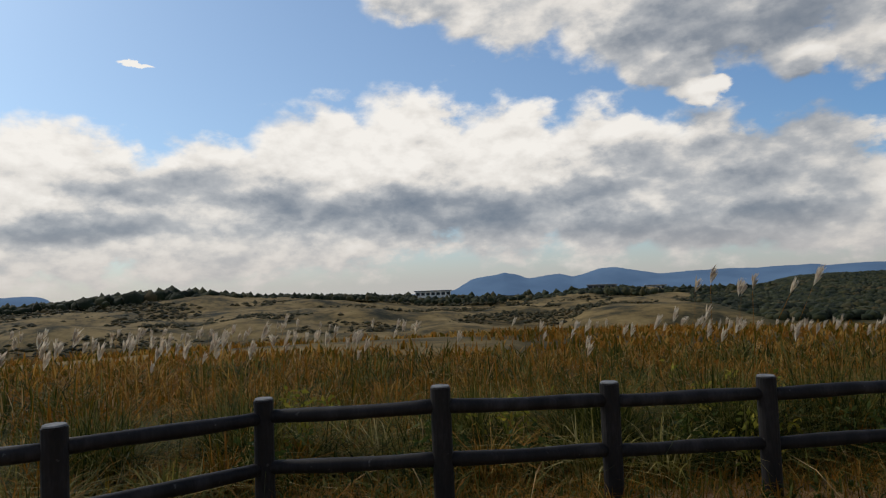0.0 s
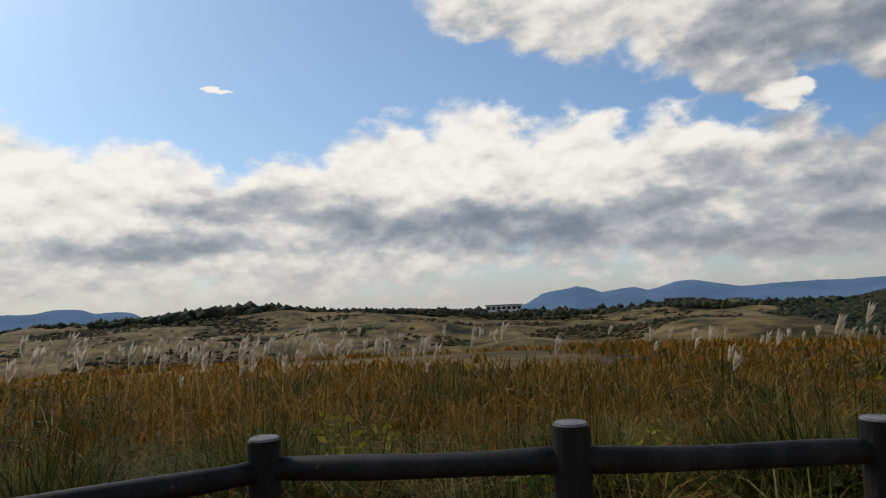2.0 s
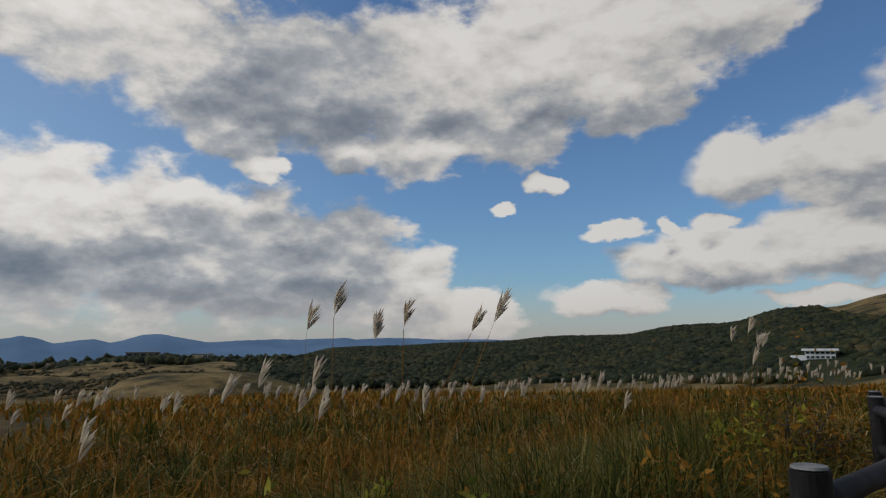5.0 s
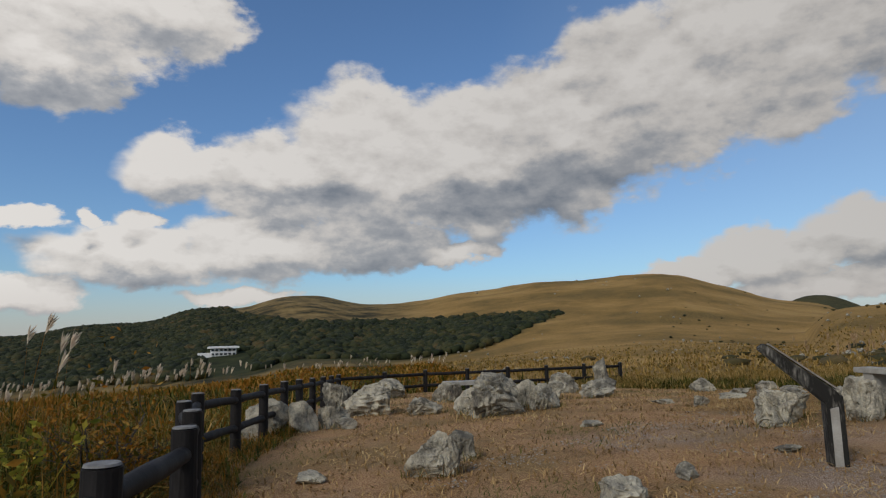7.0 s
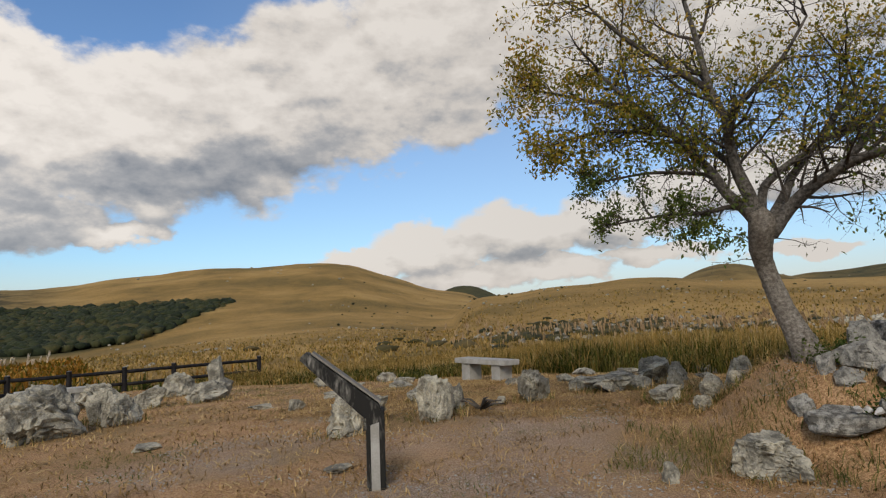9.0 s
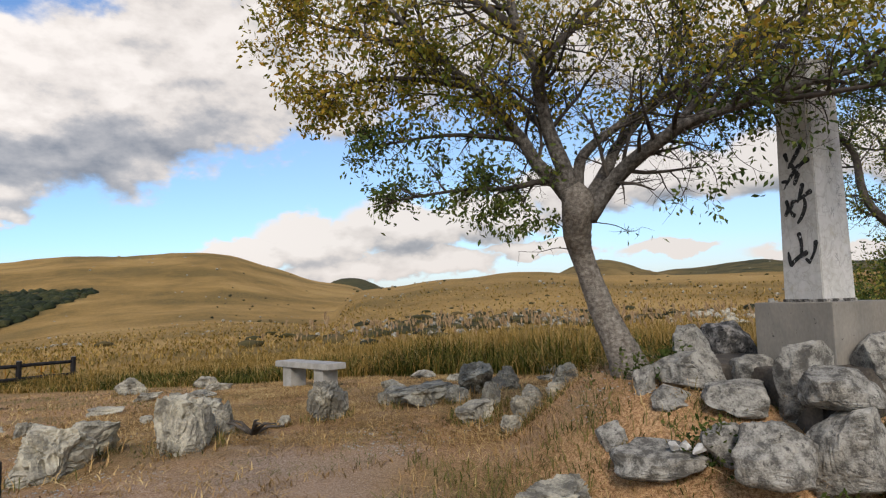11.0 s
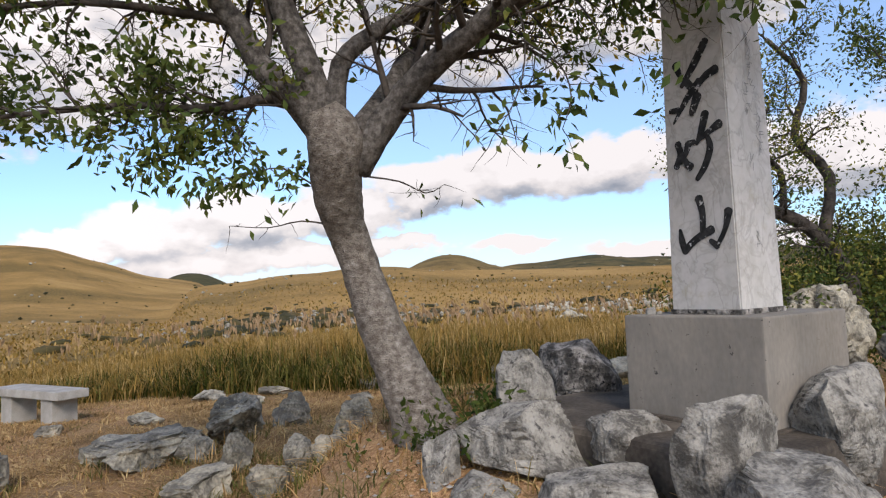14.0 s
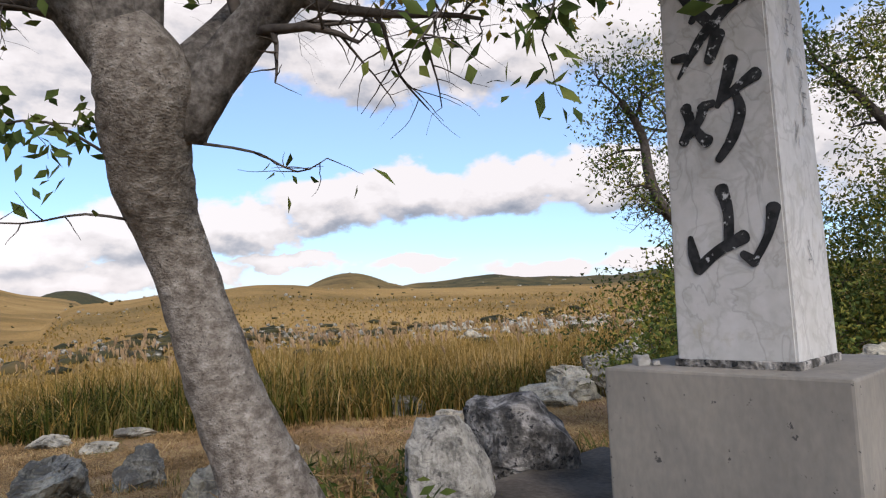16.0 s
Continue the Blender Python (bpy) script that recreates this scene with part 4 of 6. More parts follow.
def build_rocks():
    n = 0
    for rows, deep, label in ((CLEARING_ROCKS, 0.8, "weathered grey limestone boulder in dry grass"), (FLAT_ROCKS, 0.9, "low pale limestone stone sunk in the turf"), (OTHER_ROCKS, 0.75, "rounded grey limestone rock in trodden grass")):
        for x, y, w, h in rows:
            n += 1
            rock(x, y, w, w * deep, h, yaw=(n * 47) % 70 - 60, seed=n, label=label, detail=5 if w > 0.55 else (4 if w > 0.25 else 3), sharp=1.15)
    for x, y, w, d, h, z in MOUND_ROCKS:
        n += 1
        rock(x, y, d, w, h, yaw=(n * 31) % 24 - 12, z=z, seed=n, mat=BLOCK_STONE, label="rough lichen-spotted limestone block of the stacked mound", sharp=0.22, detail=5, group="mound blocks", blocky=True)
    rock(11.0, -1.01, 0.34, 0.46, 0.30, yaw=-20, z=1.11, seed=90, mat=DARK_STONE, label="pitted dark limestone block behind the plinth", sharp=0.3, detail=5, group="mound blocks", blocky=True)
    rock(12.95, -3.45, 0.7, 1.15, 0.72, yaw=10, z=0.92, seed=91, label="large furrowed limestone outcrop beside the shrubs", sharp=1.0, detail=5)
    rock(12.0, -3.9, 0.8, 1.0, 0.5, yaw=30, z=0.95, seed=92, label="large furrowed limestone outcrop beside the shrubs", sharp=1.0, detail=5)
    for i, (x, y, w, h) in enumerate(((18.6, -3.6, 0.9, 0.4), (19.2, -4.3, 1.0, 0.6), (19.6, -5.0, 1.1, 0.8), (20.0, -5.8, 1.2, 1.0), (18.0, -2.9, 0.7, 0.3))):
        rock(x, y, w * 0.8, w, h, yaw=i * 20, seed=100 + i, label="jagged limestone outcrop at the edge of the reeds", sharp=1.0)
    # pale broken stone pieces lying on a flat mound block
    for i, (x, y, w, l, yaw) in enumerate(((9.30, -0.40, 0.09, 0.07, 20), (9.22, -0.47, 0.16, 0.05, -35), (9.27, -0.33, 0.07, 0.05, 60))):
        piece = rock(x, y, w, l, 0.05, yaw=yaw, z=0.715, seed=150 + i, mat=MARBLE, label="pale broken stone piece lying on a boulder", detail=3, sharp=0.2, group="stone pieces")
        piece.name = "stone_piece"
    # tall pinnacle beside the fence
    rock(15.05, 11.2, 0.75, 0.7, 0.50, seed=120, label="slim upright limestone pinnacle by the fence", sharp=0.8)
    rock(15.1, 11.25, 0.50, 0.45, 0.98, seed=121, yaw=20, label="slim upright limestone pinnacle by the fence", sharp=0.7)
    # two pointed white rocks beside the fence
    for i, (x, y, w, h) in enumerate(((6.45, 12.2, 0.82, 0.66), (6.95, 11.8, 0.55, 0.56), (7.55, 11.3, 0.4, 0.2), (6.0, 11.9, 0.4, 0.3))):
        rock(x, y, w, w * 0.7, h, yaw=-30, seed=130 + i, label="pale pointed limestone rock beside the fence", sharp=0.4)


build_rocks()


# ---------------------------------------------------------------- monument


def local_frame(cx, cy, z, ux, uy):
    """Matrix whose x axis is (ux, uy)."""
    return Matrix(((ux, -uy, 0, cx), (uy, ux, 0, cy), (0, 0, 1, z), (0, 0, 0, 1)))


def stroke(bm, pts, widths, front=0.0, depth=0.004, rounds=6):
    """One brush stroke as a ribbon of varying breadth in the plane y = front."""
    P = [Vector((p[0], 0, p[1])) for p in pts]
    fine, fw = [], []
    for i in range(len(P) - 1):
        p0, p1, p2, p3 = P[max(i - 1, 0)], P[i], P[i + 1], P[min(i + 2, len(P) - 1)]
        for k in range(rounds):
            u = k / rounds
            fine.append(0.5 * ((2 * p1) + (p2 - p0) * u + (2 * p0 - 5 * p1 + 4 * p2 - p3) * u * u + (3 * p1 - p0 - 3 * p2 + p3) * u ** 3))
            fw.append(widths[i] + (widths[i + 1] - widths[i]) * u)
    fine.append(P[-1])
    fw.append(widths[-1])
    rows = []
    for i, p in enumerate(fine):
        t = (fine[min(i + 1, len(fine) - 1)] - fine[max(i - 1, 0)]).normalized()
        s = Vector((-t.z, 0, t.x))
        w = fw[i] / 2
        rows.append([bm.verts.new(p + s * w + Vector((0, front, 0))), bm.verts.new(p - s * w + Vector((0, front, 0)))])
    for a, b in zip(rows, rows[1:]):
        bm.faces.new((a[0], a[1], b[1], b[0]))
    for end, sgn in ((0, -1), (-1, 1)):
        i = 0 if end == 0 else len(fine) - 1
        t = (fine[min(i + 1, len(fine) - 1)] - fine[max(i - 1, 0)]).normalized() * sgn
        s = Vector((-t.z, 0, t.x))
        w = fw[end] / 2
        arc = [bm.verts.new(fine[i] + s * (w * math.cos(a)) + t * (w * 0.8 * math.sin(a)) + Vector((0, front, 0))) for a in [math.pi * j / 6 for j in range(1, 6)]]
        ring = [rows[end][0], *arc, rows[end][1]] if sgn == 1 else [rows[end][1], *arc, rows[end][0]]
        bm.faces.new(ring)


PAD = material("damp_pad", [(0.3, (0.0391, 0.0324, 0.0259)), (0.5, (0.0782, 0.0662, 0.0518)), (0.7, (0.1329, 0.1116, 0.0875))], 4, 0.92, 0.4, 50)


def build_monument():
    # plinth
    ux, uy = Vector((10.28 - 9.76, -1.07 + 1.42)).normalized()
    side, top, low = 0.63, 1.565, 1.15
    cx, cy = 9.76 + (ux + uy) * side / 2, -1.42 + (uy - ux) * side / 2
    plinth = new("stone_plinth")
    plinth.matrix_world = local_frame(cx, cy, low, ux, uy)
    part("block", box_bm(side, side, top - low, Matrix.Translation((0, 0, (top - low) / 2)), 0.008), CONCRETE, plinth)
    foot = box_bm(side + 0.05, side + 0.05, 0.35, Matrix.Translation((0, 0, -0.169)), 0.006)
    part("footing", foot, PAD, plinth, "dark earth-stained footing")
    tagged(plinth, "grey cast-concrete plinth under the marble stele", "plinth")
    pad = box_bm(1.35, 1.15, 0.4, Matrix.Translation((0.18, 0.12, 0)), 0.03)
    bmesh.ops.subdivide_edges(pad, edges=pad.edges[:], cuts=3)
    for v in pad.verts:
        v.co.z += 0.02 * noise.noise(v.co * 3)
    padob = part("concrete_pad", pad, PAD)
    padob.matrix_world = local_frame(cx, cy, 0.945, ux, uy)
    tagged(padob, "worn dark concrete pad among the boulders", "paving")
    # stele, slightly tapering
    sx, sy = 10.165, -1.475
    wide, tall, taper = 0.315, 1.72, 0.86
    stele = new("stone_stele")
    stele.matrix_world = local_frame(sx, sy, top, ux, uy)
    bm = bmesh.new()
    bmesh.ops.create_cube(bm, size=1.0)
    for v in bm.verts:
        k = 1.0 if v.co.z < 0 else taper
        v.co = Vector((v.co.x * wide * k, v.co.y * wide * k, (v.co.z + 0.5) * tall))
    bmesh.ops.bevel(bm, geom=bm.edges[:], offset=0.006, segments=2, affect="EDGES")
    part("shaft", bm, MARBLE, stele)
    mortar = box_bm(wide + 0.012, wide + 0.012, 0.022, Matrix.Translation((0, 0, 0.010)), 0.004)
    part("mortar_joint", mortar, DARK_STONE, stele, "dark joint at the foot of the shaft")

    # carved face looks to the side y = +; the narrow lettering stands on x = -
    lean = math.atan2(wide * (1 - taper) / 2, tall)
    face = Matrix.Translation((0, wide / 2 + 0.0025, 0)) @ Matrix.Rotation(lean, 4, "X") @ Matrix.Rotation(math.pi, 4, "Z")
    other = Matrix.Translation((-wide / 2 - 0.0025, 0, 0)) @ Matrix.Rotation(lean, 4, "Y") @ Matrix.Rotation(-math.pi / 2, 4, "Z")
    glyphs = {
        "young": (0.965, [
            ([(.060, .140), (.010, .068), (-.045, .0)], [.034, .034, .018]), ([(-.066, .088), (-.052, .046)], [.034, .020]), ([(.096, .024), (.056, .012), (.018, -.02)], [.036, .030, .020]),
            ([(.028, .0), (-.028, -.056), (-.088, -.135)], [.030, .028, .008]), ([(-.098, -.084), (-.056, -.088)], [.020, .026]), ([(.018, -.055), (-.006, -.112)], [.040, .028]),
            ([(-.030, .022), (.012, -.038)], [.030, .030]),
        ]),
        "bamboo": (0.655, [
            ([(.045, .15), (.03, .10), (.005, .045)], [.034, .03, .014]), ([(.02, .06), (.065, .085), (.098, .10)], [.016, .026, .036]),
            ([(.05, .065), (.058, .02), (.035, -.04), (.0, -.085)], [.018, .028, .028, .020]), ([(-.075, .06), (-.066, .02), (-.085, -.025)], [.030, .026, .028]),
            ([(-.03, .05), (-.045, .015), (-.075, -.02)], [.032, .022, .014]), ([(-.06, .02), (-.04, -.02), (-.025, -.035)], [.014, .026, .034]),
            ([(-.005, .055), (-.03, .055)], [.02, .022]),
        ]),
        "mountain": (0.31, [
            ([(.0, .15), (.012, .09), (.008, .01)], [.034, .026, .024]), ([(-.085, .04), (-.08, .0), (-.07, -.04)], [.014, .028, .026]),
            ([(-.07, -.04), (-.02, .0), (.045, .03)], [.030, .028, .034]), ([(.115, .09), (.10, .03), (.065, -.03)], [.034, .020, .018]), ([(.04, -.01), (.065, -.03)], [.018, .028]),
        ]),
    }
    size = 1.12
    for name, (zc, strokes) in glyphs.items():
        bm = bmesh.new()
        for k, (pts, widths) in enumerate(strokes):
            stroke(bm, [(p[0] * size, zc + p[1] * size) for p in pts], [w * size for w in widths], front=-0.0004 * k)
        bm.transform(face)
        part("inscription", bm, INK, stele, "black brush-carved character")
    rnd = random.Random(4)
    for col, zs in ((0.045, (1.15, 1.08, 1.02, 0.96)), (0.0, (0.92, 0.84, 0.62, 0.30)), (0.07, (0.80, 0.74, 0.68))):
        for zc in zs:
            bm = bmesh.new()
            for _ in range(6):
                a, b = rnd.uniform(-.02, .02), rnd.uniform(-.026, .026)
                ang = rnd.choice((0.05, 1.5, 0.9, 2.2))
                ln = rnd.uniform(.008, .018)
                stroke(bm, [(col + a - math.cos(ang) * ln, zc + b - math.sin(ang) * ln), (col + a + math.cos(ang) * ln, zc + b + math.sin(ang) * ln)], [.003, .0045], rounds=2)
            bm.transform(other)
            part("small_character", bm, CARVED, stele, "shallow weathered small lettering")["kind"] = "stuff"
    tagged(stele, "white marble stele carved with black brush characters", "stele")
    # pebbles left on the plinth
    for i, (px, py, s) in enumerate(((10.30, -1.19, 0.05), (10.26, -1.215, 0.026))):
        p = rock(px, py, s * 1.5, s, s * 0.7, z=top - 0.004, seed=140 + i, label="small brown pebble resting on the concrete plinth", detail=3, sharp=0.2, group="pebbles on the plinth", mat=BENCH_STONE)
        p.name = "pebble"


build_monument()


# ---------------------------------------------------------------- benches and sign
def bench(x, y, z, ux, uy, length, label):
    root = new("stone_bench")
    root.matrix_world = local_frame(x, y, z, ux, uy)
    part("seat", box_bm(length, 0.42, 0.11, Matrix.Translation((0, 0, 0.415)), 0.012), BENCH_STONE, root)
    leg_mesh = None
    for s in (-1, 1):
        leg = part("leg", box_bm(0.26, 0.34, 0.42, Matrix.Translation((0, 0, 0.16)), 0.010), BENCH_STONE, root) if leg_mesh is None else new("leg", leg_mesh)
        leg_mesh = leg.data
        leg.parent = root
        leg.matrix_basis = pose(s * length * 0.30, 0, 0)
    tagged(root, label, "bench", "stone benches")


def build_furniture():
    bx0, by0, bx1, by1 = 16.85, 6.0, 15.95, 4.45
    d = Vector((bx1 - bx0, by1 - by0)).normalized()
    bench((bx0 + bx1) / 2, (by0 + by1) / 2, 0.13, d.x, d.y, 1.62, "pale grey stone slab bench before the reeds")
    bench(13.6, 14.6, gz(13.6, 14.6) + 0.02, 0.86, -0.5, 1.6, "pale grey stone slab bench among boulders by the fence")
    # bent concrete board stand
    ux, uy = 0.868, 0.497
    root = new("display_stand")
    root.matrix_world = local_frame(7.95, 3.30, 0.14, ux, uy)

    def extrude(profile, y0, y1, bevel):
        bm = bmesh.new()
        a = [bm.verts.new((y0, p[0], p[1])) for p in profile]
        b = [bm.verts.new((y1, p[0], p[1])) for p in profile]
        n = len(profile)
        bm.faces.new(a)
        bm.faces.new(b[::-1])
        for i in range(n):
            bm.faces.new((a[i], b[i], b[(i + 1) % n], a[(i + 1) % n]))
        bmesh.ops.recalc_face_normals(bm, faces=bm.faces)
        bmesh.ops.bevel(bm, geom=bm.edges[:], offset=bevel, segments=2, affect="EDGES")
        return bm

    part("leg", extrude([(-0.065, -0.1), (0.085, -0.1), (0.085, 0.66), (-0.065, 0.72)], -0.12, 0.12, 0.008), STAINED, root, "concrete leg streaked with black lichen")
    part("arm", extrude([(-0.066, 0.665), (-0.02, 0.76), (0.55, 1.20), (0.61, 1.145), (0.086, 0.645)], -0.125, 0.125, 0.012), STAINED, root, "slanted concrete arm with dark streaks")
    part("panel", extrude([(-0.035, 0.762), (-0.045, 0.774), (0.50, 1.196), (0.512, 1.184)], -0.11, 0.11, 0.002), CONCRETE, root, "grey weathered face plate")
    part("end_face", extrude([(-0.02, 0.0), (0.05, 0.0), (0.05, 0.60), (-0.02, 0.62)], -0.128, -0.118, 0.003), BENCH_STONE, root, "pale bare concrete inset")
    tagged(root, "bent concrete display stand streaked with black lichen", "sign stand")


def build_driftwood():
    root = new("dead_branch")
    root.location = (11.25, 3.55, gz(11.25, 3.55))
    rnd = random.Random(3)
    for i in range(6):
        a = rnd.uniform(0, 6.28)
        tip = (math.cos(a) * rnd.uniform(0.2, 0.4), math.sin(a) * rnd.uniform(0.2, 0.4), rnd.uniform(0.05, 0.22))
        v, f = tube([(0, 0, 0.02), (tip[0] * 0.5, tip[1] * 0.5, tip[2] * 0.7 + 0.03), tip], [0.022, 0.016, 0.007], 6, 0.1, i)
        mesh_object("stick", v, f, BARK_DARK, root, smooth=True)
    tagged(root, "dead grey branch lying beside a boulder", "branch")


build_driftwood()
STAINED = material("stained_concrete", [(0.46, (0.016, 0.015, 0.013)), (0.57, (0.085, 0.08, 0.068)), (0.70, (0.27, 0.25, 0.22))], 5, 0.9, 0.4, 40, stretch=(1, 1, 0.3), bump_distance=0.008)
build_furniture()

# ---------------------------------------------------------------- trees
def leaf_cloud(name, centres, count, size, mat, spread, seed, parent, droop=0.3):
    """Leaves as small folded diamonds scattered round twig ends."""
    rng = np.random.default_rng(seed)
    c = np.asarray(centres)
    pick = rng.integers(0, len(c), count)
    p = c[pick] + rng.normal(0, 1, (count, 3)) * spread
    d = rng.normal(0, 1, (count, 3))
    d[:, 2] -= droop
    d /= np.linalg.norm(d, axis=1)[:, None]
    s = np.cross(d, rng.normal(0, 1, (count, 3)))
    s /= np.linalg.norm(s, axis=1)[:, None]
    n = np.cross(d, s)
    L = size * rng.uniform(0.65, 1.25, count)[:, None]
    W = L * 0.23
    v = np.zeros((count, 6, 3))
    v[:, 0] = p
    v[:, 1] = p + d * L * 0.45 + s * W + n * L * 0.08
    v[:, 2] = p + d * L
    v[:, 3] = p + d * L * 0.45 - s * W + n * L * 0.08
    v[:, 4] = p + d * L * 0.5
    v[:, 5] = p + d * L * 0.98
    pat = np.array([0, 4, 2, 1, 0, 3, 2, 4])
    loops = (np.arange(count)[:, None] * 6 + pat[None]).ravel()
    starts = (np.arange(count)[:, None] * 8 + np.array([0, 4])[None]).ravel()
    ob = raw_mesh(name, v.reshape(-1, 3), loops, starts, mat)
    ob.parent = parent
    return ob


def grow(rnd, start, direction, length, radius, level, max_level, limbs, tips, gravity=0.0, wiggle=0.25):
    """A limb with side limbs; adds tubes to limbs and twig points to tips."""
    steps = 7
    p, d = Vector(start), Vector(direction).normalized()
    pts, rad = [p.copy()], [radius]
    for i in range(steps):
        d = (d + Vector((rnd.gauss(0, wiggle), rnd.gauss(0, wiggle), rnd.gauss(0, wiggle * 0.7) + gravity)) * 0.5).normalized()
        p = p + d * (length / steps)
        pts.append(p.copy())
        rad.append(radius * (1 - 0.72 * (i + 1) / steps))
        if level >= max_level - 1 and i >= 2:
            tips.append(tuple(p))
        if level < max_level and i >= 1 and (i % 2 == (level % 2) or level > 0):
            side = d.cross(Vector((rnd.gauss(0, 1), rnd.gauss(0, 1), rnd.gauss(0, 1)))).normalized()
            nd = (d * 0.55 + side * 0.9 + Vector((0, 0, 0.12))).normalized()
            grow(rnd, p, nd, length * rnd.uniform(0.42, 0.62), rad[-1] * 0.62, level + 1, max_level, limbs, tips, gravity, wiggle)
    limbs.append(tube(pts, rad, 10 if level == 0 else (5 if level == 1 else 3)))


def spline(points, steps=4):
    """Points of a smooth curve through the given ones."""
    P = [Vector(p) for p in points]
    out = []
    for i in range(len(P) - 1):
        p0, p1, p2, p3 = P[max(i - 1, 0)], P[i], P[i + 1], P[min(i + 2, len(P) - 1)]
        for k in range(steps):
            u = k / steps
            out.append(0.5 * ((2 * p1) + (p2 - p0) * u + (2 * p0 - 5 * p1 + 4 * p2 - p3) * u * u + (3 * p1 - p0 - 3 * p2 + p3) * u ** 3))
    out.append(P[-1])
    return out


def build_tree():
    rnd = random.Random(11)
    root = new("broadleaf_tree")
    base = Vector((10.53, -0.15, 0.95))
    root.location = base
    trunk_pts = [(10.52, -0.250, 0.86), (10.52, -0.185, 1.02), (10.52, -0.138, 1.15), (10.53, -0.060, 1.34), (10.54, 0.008, 1.50), (10.55, 0.082, 1.73), (10.55, 0.132, 1.89), (10.52, 0.172, 2.02), (10.43, 0.192, 2.14), (10.34, 0.185, 2.27), (10.27, 0.175, 2.39), (10.23, 0.230, 2.52)]
    rad = [0.200, 0.165, 0.142, 0.117, 0.106, 0.097, 0.092, 0.094, 0.112, 0.118, 0.128, 0.085]
    fine = spline(trunk_pts, 4)
    fr = [float(np.interp(i / 4, range(len(rad)), rad)) for i in range(len(fine))]
    v, f = tube([p - base for p in fine], fr, 24, 0.035, 3)
    v = [p + p.normalized() * (0.014 * noise.noise(p * 8) + 0.006 * noise.noise(p * 22)) for p in v]
    mesh_object("trunk", v, f, BARK, root, smooth=True, label="pale lichen-patched grey bark")
    # main limbs: points, radius at the start, twig length, twigs per point, leafiness
    mains = [
        ([(10.27, 0.20, 2.38), (10.23, 0.33, 2.56), (10.20, 0.47, 2.70), (10.17, 0.58, 2.90), (10.09, 0.77, 3.14), (10.02, 0.93, 3.32), (9.95, 1.18, 3.55), (9.90, 1.38, 3.76), (9.85, 1.62, 4.05)], 0.068, 0.60, 2),
        ([(10.25, 0.20, 2.42), (10.23, 0.28, 2.70), (10.20, 0.37, 2.95), (10.11, 0.42, 3.22), (9.97, 0.44, 3.42), (9.91, 0.56, 3.70), (9.90, 0.65, 4.22), (9.90, 0.77, 4.80)], 0.074, 0.9, 2),
        ([(10.26, 0.17, 2.46), (10.25, 0.14, 2.72), (10.30, 0.01, 2.87), (10.40, -0.18, 3.02), (10.50, -0.42, 3.18), (10.60, -0.62, 3.5), (10.6, -0.75, 3.95)], 0.050, 0.75, 2),
        ([(10.36, 0.10, 2.28), (10.32, 0.04, 2.36), (10.30, -0.08, 2.52), (10.22, -0.24, 2.67), (10.12, -0.42, 2.78), (10.00, -0.60, 2.87), (9.85, -0.76, 2.90), (9.70, -0.98, 2.92), (9.58, -1.30, 2.98), (9.5, -1.75, 3.05)], 0.078, 0.62, 2),
        ([(10.30, 0.08, 2.42), (10.45, -0.06, 2.66), (10.60, -0.16, 2.88), (10.80, -0.36, 3.14), (11.00, -0.58, 3.44), (11.10, -0.90, 3.85)], 0.060, 0.85, 2),
        ([(10.24, 0.25, 2.50), (10.22, 0.44, 2.57), (10.20, 0.62, 2.54), (10.15, 0.80, 2.52), (10.10, 0.98, 2.53), (10.05, 1.30, 2.50), (10.00, 1.58, 2.46)], 0.030, 0.26, 3),
        ([(10.02, 0.93, 3.32), (9.95, 1.25, 3.38), (9.88, 1.60, 3.42), (9.85, 1.95, 3.38), (9.84, 2.10, 3.34)], 0.028, 0.36, 3),
        ([(9.95, 1.18, 3.55), (9.90, 1.60, 3.72), (9.85, 2.10, 3.90), (9.82, 2.30, 3.95)], 0.028, 0.42, 3),
        ([(10.17, 0.58, 2.90), (10.15, 0.85, 2.95), (10.10, 1.20, 2.98), (10.05, 1.60, 2.94), (10.0, 1.75, 2.92)], 0.024, 0.30, 3),
        ([(10.12, -0.42, 2.78), (10.10, -0.62, 2.95), (10.00, -0.90, 3.33), (9.95, -1.20, 3.70), (9.9, -1.45, 4.0)], 0.044, 0.7, 2),
        ([(9.97, 0.44, 3.42), (10.0, 0.20, 3.65), (10.05, -0.10, 3.95), (10.1, -0.35, 4.35)], 0.040, 0.8, 2),
        ([(9.91, 0.56, 3.70), (9.80, 0.95, 4.0), (9.75, 1.35, 4.35), (9.7, 1.65, 4.7)], 0.040, 0.8, 2),
        ([(10.20, 0.37, 2.95), (10.45, 0.55, 3.2), (10.8, 0.75, 3.5), (11.1, 0.95, 3.9)], 0.040, 0.75, 2),
        ([(9.70, -0.98, 2.92), (9.75, -1.2, 3.25), (9.72, -1.45, 3.6), (9.7, -1.65, 3.9)], 0.030, 0.6, 3),
        ([(10.50, -0.42, 3.18), (10.40, -0.80, 3.36), (10.30, -1.20, 3.55), (10.20, -1.60, 3.75)], 0.034, 0.65, 3),
        ([(9.70, -0.98, 2.92), (9.45, -1.25, 2.86), (9.2, -1.55, 2.82), (9.0, -1.9, 2.80)], 0.026, 0.42, 3),
    ]
    tips = []
